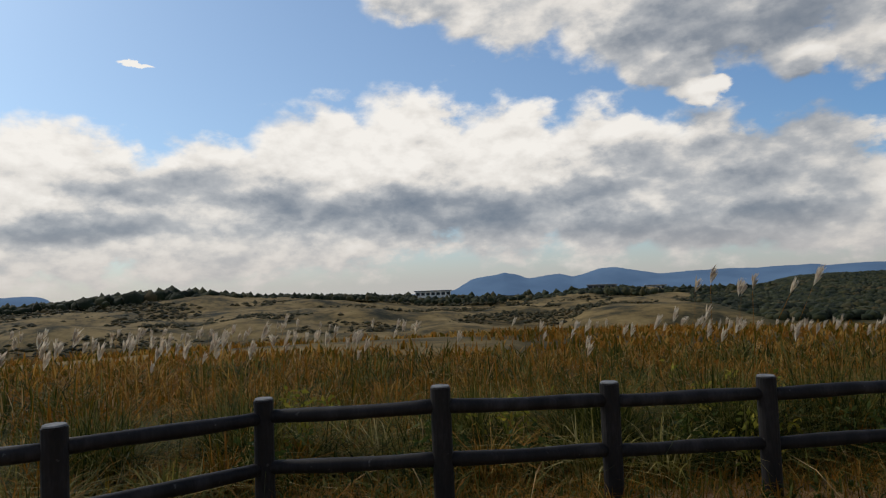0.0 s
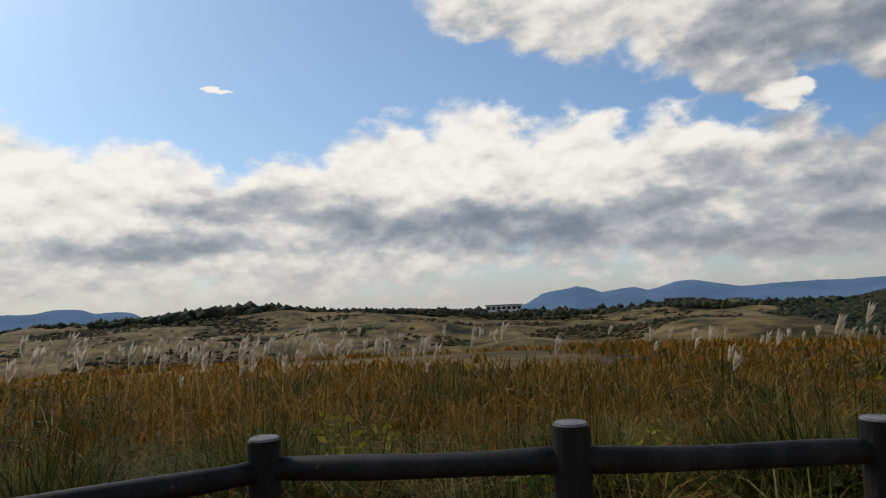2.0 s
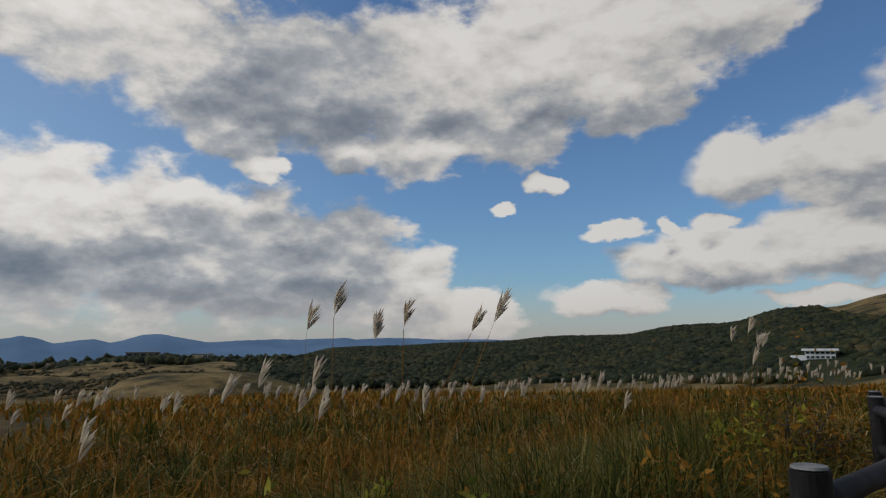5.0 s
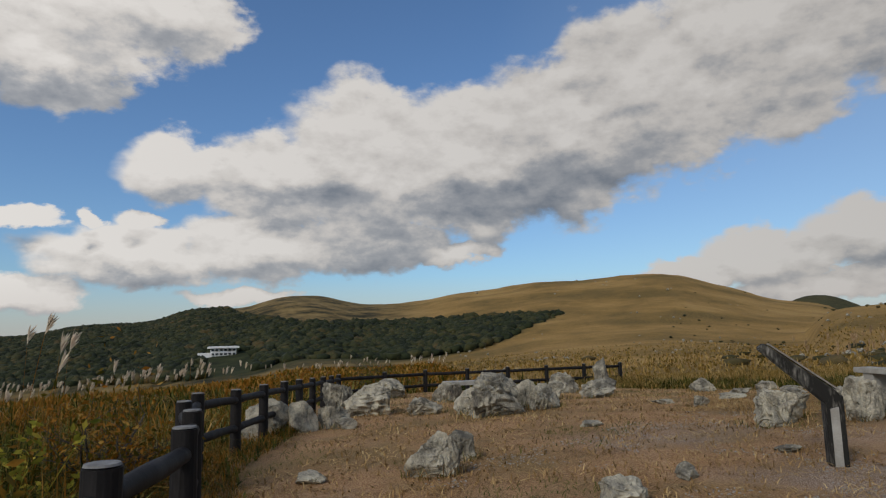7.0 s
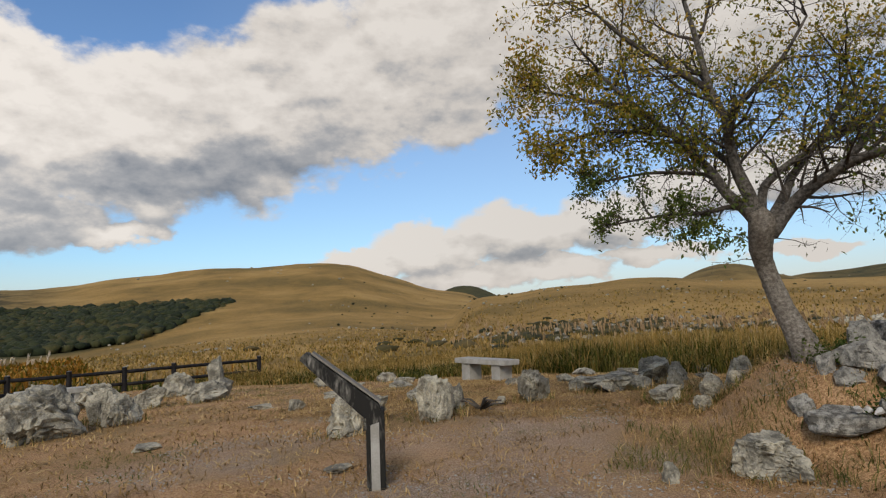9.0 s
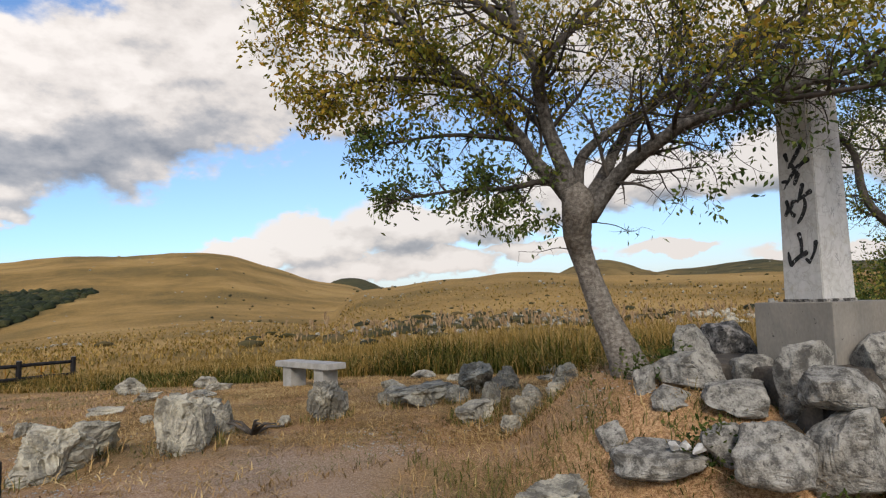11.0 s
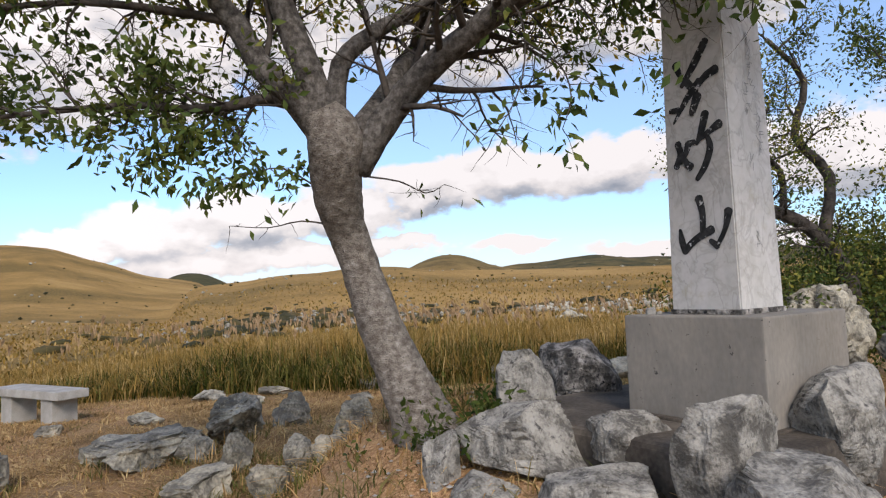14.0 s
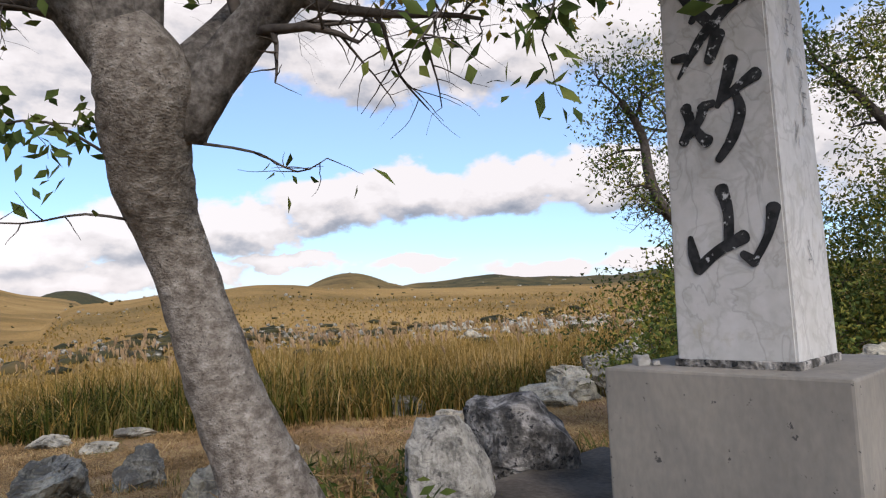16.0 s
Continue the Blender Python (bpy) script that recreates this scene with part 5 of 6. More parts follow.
    for i, (pts, r, reach, number) in enumerate(mains):
        pts = [p - base for p in spline(pts, 3)]
        n = len(pts)
        mesh_v, mesh_f = tube(pts, [r * (1 - 0.74 * k / (n - 1)) for k in range(n)], 10, 0.05, i)
        limb = mesh_object("limb", mesh_v, mesh_f, BARK_LIMB_SHADE if r > 0.04 else BARK_DARK, root, smooth=True)
        first = 6 if i in (0, 1, 3) else (5 if i in (2, 4) else 2)
        for k in range(first, n):
            if k % 2 and k < n - 1:
                continue
            d = (pts[k] - pts[k - 1]).normalized()
            for j in range(number if k < n - 1 else number + 1):
                side = d.cross(Vector((rnd.gauss(0, 1), rnd.gauss(0, 1), rnd.gauss(0, 1)))).normalized()
                nd = (d * 0.6 + side * 0.85 + Vector((0, 0, 0.10))).normalized()
                if i in (3, 15):
                    nd.z = abs(nd.z) * 0.8
                limbs, ends = [], []
                grow(rnd, pts[k], nd, reach * rnd.uniform(0.65, 1.15), max(0.008, r * 0.26), 1, 3, limbs, ends, gravity=-0.01)
                if rnd.random() < (0.9 if pts[k].z + base.z > 3.2 else 0.75):
                    tips += rnd.sample(ends, len(ends) // 2)
                v, f = join(limbs)
                mesh_object("branch", v, f, BARK_DARK, limb, smooth=True)
    tips = [t for t in tips if t[2] + base.z > 2.25 and not (t[2] + base.z < 2.8 and -0.75 < t[1] + base.y < 0.30)]
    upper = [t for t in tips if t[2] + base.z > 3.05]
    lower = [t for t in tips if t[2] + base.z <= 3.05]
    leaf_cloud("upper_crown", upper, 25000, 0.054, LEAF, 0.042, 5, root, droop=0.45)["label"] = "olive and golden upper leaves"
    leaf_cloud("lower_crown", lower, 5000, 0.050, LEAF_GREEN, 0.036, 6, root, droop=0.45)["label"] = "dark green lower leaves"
    # thin hanging sprays and the dry twigs on the trunk
    for i, (pts, leaves) in enumerate((
        ([(10.0, -0.60, 2.87), (9.85, -0.62, 2.72), (9.72, -0.60, 2.52), (9.66, -0.55, 2.36), (9.62, -0.46, 2.22)], 60), ([(9.78, -0.61, 2.62), (9.70, -0.72, 2.50), (9.62, -0.74, 2.36), (9.60, -0.70, 2.24)], 70),
        ([(9.85, -0.76, 2.90), (9.68, -0.82, 2.68), (9.55, -0.86, 2.52), (9.42, -0.95, 2.40)], 30), ([(9.45, -1.25, 2.86), (9.30, -1.20, 2.66), (9.15, -1.15, 2.50), (9.05, -1.12, 2.42)], 26),
        ([(10.45, 0.22, 2.03), (10.40, 0.36, 2.05), (10.35, 0.50, 2.02), (10.30, 0.66, 2.03)], 3), ([(10.36, 0.06, 2.24), (10.30, -0.10, 2.20), (10.28, -0.22, 2.14), (10.25, -0.30, 2.17)], 7),
        ([(10.38, 0.28, 2.20), (10.30, 0.42, 2.28), (10.22, 0.56, 2.24), (10.15, 0.72, 2.20)], 230), ([(10.20, 0.62, 2.54), (10.15, 0.75, 2.40), (10.1, 0.86, 2.30), (10.05, 0.98, 2.26)], 280),
    )):
        pts = [p - base for p in spline(pts, 3)]
        limbs, ends = [tube(pts, [0.005 * (1 - 0.7 * k / (len(pts) - 1)) for k in range(len(pts))], 5)], [tuple(p) for p in pts[5:]]
        for k in range(3, len(pts)):
            grow(rnd, pts[k], (rnd.gauss(0, 1), rnd.gauss(0, 1), rnd.gauss(-0.2, 0.6)), rnd.uniform(0.08, 0.2), 0.0022, 3, 3, limbs, ends)
        v, f = join(limbs)
        twig = mesh_object("twig", v, f, BARK_DARK, root, smooth=True)
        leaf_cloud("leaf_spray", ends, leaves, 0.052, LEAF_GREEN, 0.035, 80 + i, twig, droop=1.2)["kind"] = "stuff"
    tagged(root, "leaning broadleaf tree with thinning green and yellow leaves", "tree")


build_tree()


def shrub(name, x, y, z, sx, sy, sz, seed, mat, count, size, label, stems=14, category="shrub"):
    rnd = random.Random(seed)
    root = new(name)
    root.location = (x, y, z)
    limbs, tips = [], []
    for i in range(stems):
        a = rnd.uniform(0, 2 * math.pi)
        d = Vector((math.cos(a) * sx, math.sin(a) * sy, sz * rnd.uniform(0.8, 1.6)))
        grow(rnd, (rnd.uniform(-.15, .15) * sx, rnd.uniform(-.15, .15) * sy, -0.05), d, d.length * rnd.uniform(0.6, 0.9), 0.018 * (sz + 0.4), 1, 3, limbs, tips, wiggle=0.35)
    v, f = join(limbs)
    mesh_object("stem", v, f, BARK_DARK, root, smooth=True)
    leaf_cloud("foliage", tips, count, size, mat, 0.06 * (sx + sz), seed, root)
    tagged(root, label, category)


def build_shrubs():
    shrub("evergreen_shrub", 14.7, -4.6, 0.9, 1.0, 1.3, 0.85, 21, LEAF_DARK, 15000, 0.06, "dense dark green shrub with yellowing leaves", 12)
    shrub("evergreen_shrub", 15.6, -6.2, 0.8, 1.3, 1.3, 1.5, 22, LEAF_DARK, 15000, 0.065, "dense dark green shrub with yellowing leaves", 12)
    shrub("evergreen_shrub", 12.6, -2.55, 1.0, 0.35, 0.35, 0.42, 23, LEAF_DARK, 3000, 0.05, "small dark evergreen bush behind the plinth", 10)
    shrub("evergreen_shrub", 13.7, -6.6, 0.9, 1.0, 1.0, 0.9, 24, LEAF_DARK, 9000, 0.065, "dense dark green shrub with yellowing leaves", 14)
    shrub("yellow_green_shrub", 14.2, 20.6, gz(14.2, 20.6), 0.7, 0.7, 0.8, 25, WEED, 1500, 0.07, "yellow-green leafy bush behind the fence corner", 10)
    shrub("orange_shrub", 2.9, 8.4, gz(2.9, 8.4), 0.5, 0.5, 1.0, 26, REED_ORANGE, 1600, 0.07, "rust-coloured autumn bush behind the fence", 10)
    # crooked trees behind the monument
    for i, (x, y, mains) in enumerate((
        (14.6, -4.9, [([(0, 0, 0), (-0.05, 0.1, 0.7), (0.05, 0.3, 1.2), (0, 0.75, 1.5), (-0.1, 1.15, 1.55), (-0.15, 1.45, 1.95), (-0.1, 1.5, 2.5), (-0.2, 1.75, 2.8)], 0.10), ([(0.05, 0.3, 1.2), (0, 0.2, 1.9), (0.1, 0.5, 2.4), (0, 0.4, 3.0), (0, 0.8, 3.5)], 0.07), ([(0, 0.75, 1.5), (0.1, 0.7, 2.0), (0, 1.1, 2.4), (0, 1.0, 2.9)], 0.045)]),
        (13.6, -6.2, [([(0, 0, 0), (0.05, 0.1, 1.0), (0, 0.3, 1.9), (0, 0.2, 2.8), (0.1, 0.5, 3.6)], 0.13), ([(0, 0.2, 1.5), (-0.2, 0.7, 1.9), (-0.1, 1.1, 2.5), (-0.2, 1.6, 2.8)], 0.07), ([(0, 0.3, 1.9), (-0.5, 0.4, 2.6), (-0.9, 0.9, 3.1)], 0.06)]),
    )):
        rnd = random.Random(60 + i)
        root = new("crooked_tree")
        root.location = (x, y, 0.9)
        limbs, tips = [], []
        for pts, r in mains:
            pts = spline(pts, 3)
            n = len(pts)
            v, f = tube(pts, [r * (1 - 0.65 * k / (n - 1)) for k in range(n)], 9, 0.08, i)
            mesh_object("limb", v, f, BARK_DARK, root, smooth=True)
            for k in range(5, n, 2):
                for _ in range(2):
                    limbs = []
                    grow(rnd, pts[k], (rnd.gauss(0, 1), rnd.gauss(0.0, 0.8), rnd.uniform(-.1, 1.0)), rnd.uniform(0.45, 0.75), 0.018, 1, 3, limbs, tips, wiggle=0.45)
                    v, f = join(limbs)
                    mesh_object("branch", v, f, BARK_DARK, root, smooth=True)
        tips = [t for t in tips if t[2] > 1.7]
        leaf_cloud("foliage", tips, 7500, 0.050, LEAF_DARK, 0.085, 33 + i, root)
        tagged(root, "crooked dark-barked tree with dense small leaves", "tree", "trees behind the monument")


build_shrubs()


# ---------------------------------------------------------------- reeds and grass
def scatter(rng, n, x0, x1, y0, y1):
    return rng.uniform(x0, x1, n), rng.uniform(y0, y1, n)


def stand(name, x, y, height, width, lean, mat, seed, label, category="grass"):
    rng = np.random.default_rng(seed)
    n = len(x)
    base = np.stack([x, y, land_height(x, y) - 0.02], 1)
    ob = blades(name, base, height * rng.uniform(0.55, 1.15, n), width * rng.uniform(0.6, 1.3, n), rng.uniform(0, 2 * math.pi, n), np.abs(rng.normal(lean, lean * 0.6, n)), mat)
    tagged(ob, label, category, kind="stuff")


def plume_mesh(rng, n, base, height, size, wind):
    """Stalks with feathery heads for n reeds, joined."""
    groups_v, loops, starts = [], [], []
    nv = nl = 0
    for i in range(n):
        h, s = height[i], size[i]
        a = wind + rng.normal(0, 0.5)
        lean = abs(rng.normal(0.16, 0.12))
        dx, dy = math.cos(a) * lean, math.sin(a) * lean
        b = base[i]
        top = b + np.array([dx * h, dy * h, h])
        tw = 0.004
        ang = rng.uniform(0, math.pi)
        sd = np.array([math.cos(ang), math.sin(ang), 0]) * tw
        groups_v.append(np.array([b - sd, b + sd, top + sd * 0.6, top - sd * 0.6]))
        loops += [nv, nv + 1, nv + 2, nv + 3]
        starts.append(nl)
        nv += 4
        nl += 4
        strands = 26
        for k in range(strands):
            u = k / strands
            o = top + np.array([dx, dy, 1]) * (u * s * 0.42)
            w = rng.uniform(0, 2 * math.pi)
            out = np.array([math.cos(w), math.sin(w), 0]) * 0.26 + np.array([math.cos(a), math.sin(a), 0]) * 0.38 + np.array([0, 0, 0.85])
            out /= np.linalg.norm(out)
            L = s * rng.uniform(0.45, 0.65)
            t = o + out * L + np.array([math.cos(a), math.sin(a), -0.5]) * 0.10 * L
            m = (o + t) / 2 + np.array([0, 0, 0.04 * L])
            sw = np.cross(out, rng.normal(0, 1, 3))
            sw = sw / np.linalg.norm(sw) * (0.0045 + 0.018 * s)
            groups_v.append(np.array([o, m - sw, t, m + sw]))
            loops += [nv, nv + 1, nv + 2, nv + 3]
            starts.append(nl)
            nv += 4
            nl += 4
    return np.concatenate(groups_v), np.array(loops), np.array(starts)


def build_reeds():
    rng = np.random.default_rng(7)
    # tall grass along the wild side of the fence
    x, y = scatter(rng, 300000, -26, 24, -16, 36)
    s = fence_side(x, y)
    d = np.hypot(x - 0.5, y - 0.5)
    keep = (s > 0.35) & (s < 20) & (rng.random(len(x)) < np.clip(4.2 / (d + 1.0), 0.05, 0.75)) & (x - 0.9 * y < 12)
    x, y, s, d = x[keep], y[keep], s[keep], d[keep]
    patch = field_noise(x, y, 0.45, 11)
    tall = np.clip(0.45 + 0.35 * s, 0.45, 1.0) * (1.0 + 0.25 * field_noise(x, y, 0.8, 12) + 0.35 * field_noise(x, y, 0.33, 26))
    low_left = np.interp(y - 0.35 * x, [-4, 0.5, 3.5], [0.5, 0.62, 1.0])
    tall = tall * low_left
    green = (patch > np.interp(y - 0.35 * x, [0.0, 3.0], [-0.30, -0.04])) | (s < 0.8)
    wide = 0.014 + 0.0014 * d
    stand("reed_field", x[~green], y[~green], tall[~green] * 1.05, wide[~green], 0.95, REED_ORANGE, 1, "orange autumn reed grass behind the fence")
    stand("green_reed_field", x[green], y[green], tall[green], wide[green] * 1.1, 1.0, REED_GREEN, 2, "green and straw reed grass behind the fence")
    pale = rng.random(len(x)) < 0.09
    stand("dead_reed_leaves", x[pale], y[pale], tall[pale] * 0.95, wide[pale] * 0.8, 1.5, STRAW, 16, "pale curled dead leaves among the reeds")
    # dark green fountain clumps
    cx, cy = [], []
    for px, py in ((-0.9, 3.0), (-0.2, 4.0), (-3.4, 1.6), (0.5, 4.6), (1.2, 6.2), (-4.6, -0.6), (-5.2, -2.0), (2.0, 8.6), (-1.9, 2.2)):
        cx.append(px + rng.normal(0, 0.22, 800))
        cy.append(py + rng.normal(0, 0.22, 800))
    cx, cy = np.concatenate(cx), np.concatenate(cy)
    stand("reed_clumps", cx, cy, np.full(len(cx), 1.25), np.full(len(cx), 0.013), 0.75, REED_GREEN, 3, "arching green reed clumps behind the fence")
    # arching clumps all over the nearer field
    gx, gy = scatter(rng, 1500, -9, 8, -7, 15)
    gs = fence_side(gx, gy)
    ok = (gs > 0.7) & (gs < 5.5)
    gx, gy, gs = gx[ok][:330], gy[ok][:330], gs[ok][:330]
    lot = rng.integers(0, 3, len(gx))
    for kind_no, mat, label in ((0, REED_GREEN, "arching green grass clumps behind the fence"), (1, REED_OLIVE, "arching olive grass clumps behind the fence"), (2, REED_ORANGE, "arching rust grass clumps behind the fence")):
        px, py, ps = gx[lot == kind_no], gy[lot == kind_no], gs[lot == kind_no]
        bx = np.repeat(px, 110) + rng.normal(0, 0.09, 110 * len(px))
        by = np.repeat(py, 110) + rng.normal(0, 0.09, 110 * len(px))
        up = np.repeat(np.clip(0.55 + 0.16 * ps, 0.55, 1.1) * np.interp(py - 0.35 * px, [-4, 0.5, 3.5], [0.75, 0.85, 1.0]) * rng.uniform(0.85, 1.25, len(px)), 110)
        stand("grass_clumps", bx, by, up, np.full(len(bx), 0.015), 1.15, mat, 40 + kind_no, label)
    # straw and weeds under the fence; shade painted as the straw's darker reed colour
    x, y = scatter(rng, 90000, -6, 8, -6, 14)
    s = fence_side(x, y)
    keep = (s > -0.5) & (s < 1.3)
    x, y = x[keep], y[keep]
    stand("fence_straw", x, y, np.full(len(x), 0.30), np.full(len(x), 0.008), 1.2, REED_ORANGE, 4, "flattened straw and dry stems along the fence, coloured dark for shade")
    pick = rng.random(len(x)) < 0.25
    stand("fence_weeds", x[pick], y[pick], np.full(pick.sum(), 0.22), np.full(pick.sum(), 0.03), 0.9, WEED, 5, "broad-leaved green weeds along the fence")
    for i, (px, py, tall_w, spread_w, n, tint) in enumerate(((-2.35, 0.15, 0.55, 0.16, 150, WEED), (-3.3, -1.1, 0.5, 0.14, 120, WEED), (-1.9, 0.9, 0.4, 0.16, 120, WEED), (-0.9, 2.0, 0.5, 0.2, 170, WEED), (-0.35, 2.5, 0.45, 0.2, 170, YELLOW_WEED), (0.35, 3.2, 0.5, 0.2, 170, WEED),
                                                        (-1.0, 3.1, 0.75, 0.25, 190, YELLOW_WEED), (-2.6, 1.6, 0.8, 0.2, 130, YELLOW_WEED), (-4.0, -0.2, 0.8, 0.2, 120, YELLOW_WEED), (0.6, 4.3, 0.9, 0.3, 240, RUST_WEED), (1.3, 5.6, 0.95, 0.3, 260, RUST_WEED), (-0.3, 4.0, 0.8, 0.25, 200, RUST_WEED), (1.9, 7.2, 0.95, 0.3, 240, YELLOW_WEED))):
        root = new("leafy_weed")
        root.location = (px, py, gz(px, py))
        c = [(rng.normal(0, spread_w), rng.normal(0, spread_w), abs(rng.normal(tall_w * 0.75, tall_w * 0.25))) for _ in range(26)]
        leaf_cloud("foliage", c, n, 0.085, tint, 0.05, 170 + i, root, droop=-0.2)
        for p in c[::2]:
            v, f = tube([(0, 0, -0.03), (p[0] * 0.6, p[1] * 0.6, p[2] * 0.6), p], [0.005, 0.004, 0.002], 4)
            mesh_object("stem", v, f, tint, root)
        tagged(root, "broad-leaved weed turning yellow behind the rail fence" if tint is not RUST_WEED else "rust-coloured leafy bush among the reeds", "plant", "weeds behind the fence")
    # belt of reeds beyond the clearing
    x, y = scatter(rng, 150000, 17.5, 34, -16, 18)
    edge = 18.2 + 0.10 * np.abs(y - 2) + 0.6 * field_noise(x, y, 0.5, 13)
    tall_belt = np.interp(y, [-14, 3.5, 6.5, 9], [0.8, 0.8, 0.5, 0.32])
    keep = (x > edge) & (fence_side(x, y) < 3) & (rng.random(len(x)) < np.clip(1.3 - (x - edge) * 0.085, 0.12, 1))
    x, y, e, tb = x[keep], y[keep], (x - edge)[keep], tall_belt[keep]
    h = tb * (0.75 + 0.5 * np.clip(e / 2.5, 0, 1)) * (1 + 0.3 * field_noise(x, y, 0.6, 14))
    front = (e < 2.6 + 1.2 * field_noise(x, y, 0.3, 25)) & (rng.random(len(x)) < 0.62 + 0.8 * field_noise(x, y, 0.5, 15))
    stand("reed_belt", x[~front], y[~front], h[~front], np.full((~front).sum(), 0.019), 0.7, REED_GOLD, 6, "golden reed belt beyond the clearing")
    stand("green_reed_belt", x[front], y[front], h[front] * 0.95, np.full(front.sum(), 0.019), 0.75, REED_GREEN, 7, "dark green reeds fronting the golden belt")
    # open golden grass further out
    r = np.exp(rng.uniform(math.log(24), math.log(150), 60000))
    a = np.radians(rng.uniform(-128, 95, 60000))
    x, y = EYE_X - r * np.sin(a), EYE_Y + r * np.cos(a)
    keep = ((fence_side(x, y) > 4) | (x > 22)) & (np.degrees(a) < -38)
    x, y, r, a = x[keep], y[keep], r[keep], a[keep]
    stand("far_grass", x, y, 0.20 + 0.18 * rng.random(len(x)) + 0.002 * r, 0.025 + 0.0016 * r, 0.8, REED_GOLD, 8, "golden grass over the open plateau")

    r = np.exp(rng.uniform(math.log(12), math.log(190), 50000))
    a = np.radians(rng.uniform(-38, 96, 50000))
    x, y = EYE_X - r * np.sin(a), EYE_Y + r * np.cos(a)
    keep = (fence_side(x, y) > 8) & (field_noise(x, y, 0.06, 18) + 0.5 * field_noise(x, y, 0.3, 19) > -0.25)
    x, y, r = x[keep], y[keep], r[keep]
    stand("bowl_grass", x, y, 0.4 + 0.3 * rng.random(len(x)) + 0.003 * r, 0.03 + 0.0026 * r, 0.7, REED_ORANGE, 9, "brown tussock grass over the karst bowls")
    # plumes: those standing apart are things, the crowd is one sheet
    fx, fy = scatter(rng, 6600, -16, 20, -9, 30)
    s = fence_side(fx, fy)
    clump = 0.7 * field_noise(fx, fy, 0.5, 16) + 0.6 * field_noise(fx, fy, 1.3, 27)
    seaward = fy - 0.35 * fx
    keep = (s > np.interp(seaward, [1, 3, 9], [4.5, 4.8, 2.6])) & (s < 12) & (clump > np.interp(seaward, [-1, 1.5, 3.5, 8], [0.46, 0.36, -0.12, 0.20])) & (rng.random(len(fx)) < 0.6) & (fx - 0.9 * fy < 10)
    fx, fy = fx[keep], fy[keep]
    hgt = np.clip(rng.normal(0.90, 0.17, len(fx)) - land_height(fx, fy), 0.8, 1.75)
    base = np.stack([fx, fy, land_height(fx, fy)], 1)
    v, l, st = plume_mesh(rng, len(fx), base, hgt, rng.uniform(0.2, 0.32, len(fx)), 0.4)
    field = raw_mesh("plume_field", v, l, st, PLUME)
    field.data.materials.append(REED_ORANGE)
    field.data.polygons.foreach_set("material_index", (np.arange(len(st)) % 27 == 0).astype(np.int32))
    tagged(field, "silvery pampas plumes above the reed field", "grass", kind="stuff")
    bx, by = scatter(rng, 950, 20, 34, -15, 9)
    clump = field_noise(bx, by, 0.45, 17)
    keep = clump > -0.1
    bx, by = bx[keep], by[keep]
    base = np.stack([bx, by, land_height(bx, by)], 1)
    v, l, st = plume_mesh(rng, len(bx), base, np.clip(rng.normal(1.05, 0.16, len(bx)), 0.7, 1.4), rng.uniform(0.22, 0.34, len(bx)), 0.4)
    belt = raw_mesh("plume_belt", v, l, st, PLUME_GOLD)
    belt.data.materials.append(REED_GOLD)
    belt.data.polygons.foreach_set("material_index", (np.arange(len(st)) % 27 == 0).astype(np.int32))
    tagged(belt, "pale pampas plumes above the golden belt", "grass", kind="stuff")
    singles = [(-1.84, 4.2, 2.05, .26), (-1.6, 4.3, 2.35, .30), (-1.75, 4.5, 1.95, .22), (-1.3, 4.4, 2.25, .30), (-1.35, 4.6, 2.0, .30), (-1.15, 4.45, 2.1, .26), (-1.5, 4.7, 1.9, .24),
               (1.95, 7.9, 2.35, .26), (2.1, 8.1, 2.25, .24), (2.3, 8.0, 2.1, .26), (2.0, 8.3, 2.0, .26), (2.4, 8.3, 2.15, .24), (0.6, 6.6, 1.75, .22), (3.4, 10.4, 1.9, .24), (4.6, 12.6, 1.9, .24), (6.0, 15.2, 2.0, .26), (7.0, 17.0, 1.9, .26), (9.0, 19.6, 2.0, .26),
               (-6.6, -1.2, 1.6, .28), (-6.9, -0.8, 1.65, .30), (-7.3, -1.6, 1.5, .28), (-6.2, 0.2, 1.6, .26), (-6.4, 0.7, 1.7, .30), (-5.9, 1.0, 1.6, .28), (-5.6, 1.9, 1.6, .26), (-4.9, 2.8, 1.7, .26), (-5.1, 1.4, 1.5, .24), (-7.5, -2.4, 1.4, .30), (-7.9, -2.8, 1.5, .28), (-7.2, -2.9, 1.4, .26), (-8.3, -1.9, 1.6, .28),
               (-6.8, -3.6, 1.5, .3), (-4.7, -2.0, 1.6, .32), (-5.0, -1.7, 1.75, .34), (-5.2, -2.2, 1.65, .34), (-5.4, -1.9, 1.7, .36), (-4.9, -2.4, 1.55, .32), (-5.5, -2.5, 1.6, .34), (-5.7, -2.2, 1.7, .34), (-4.6, -1.5, 1.6, .30), (-4.5, -0.9, 1.75, .36), (-4.7, -0.7, 1.7, .34), (-4.9, -1.0, 1.65, .36), (-4.3, -0.6, 1.6, .3), (-3.9, 0.2, 1.6, .28), (-3.6, 0.7, 1.65, .28), (-5.9, -2.7, 1.6, .34), (-6.1, -2.4, 1.7, .34), (-2.6, 4.6, 1.9, .26), (-3.1, 4.2, 1.8, .26), (-2.2, 5.0, 1.9, .28)]
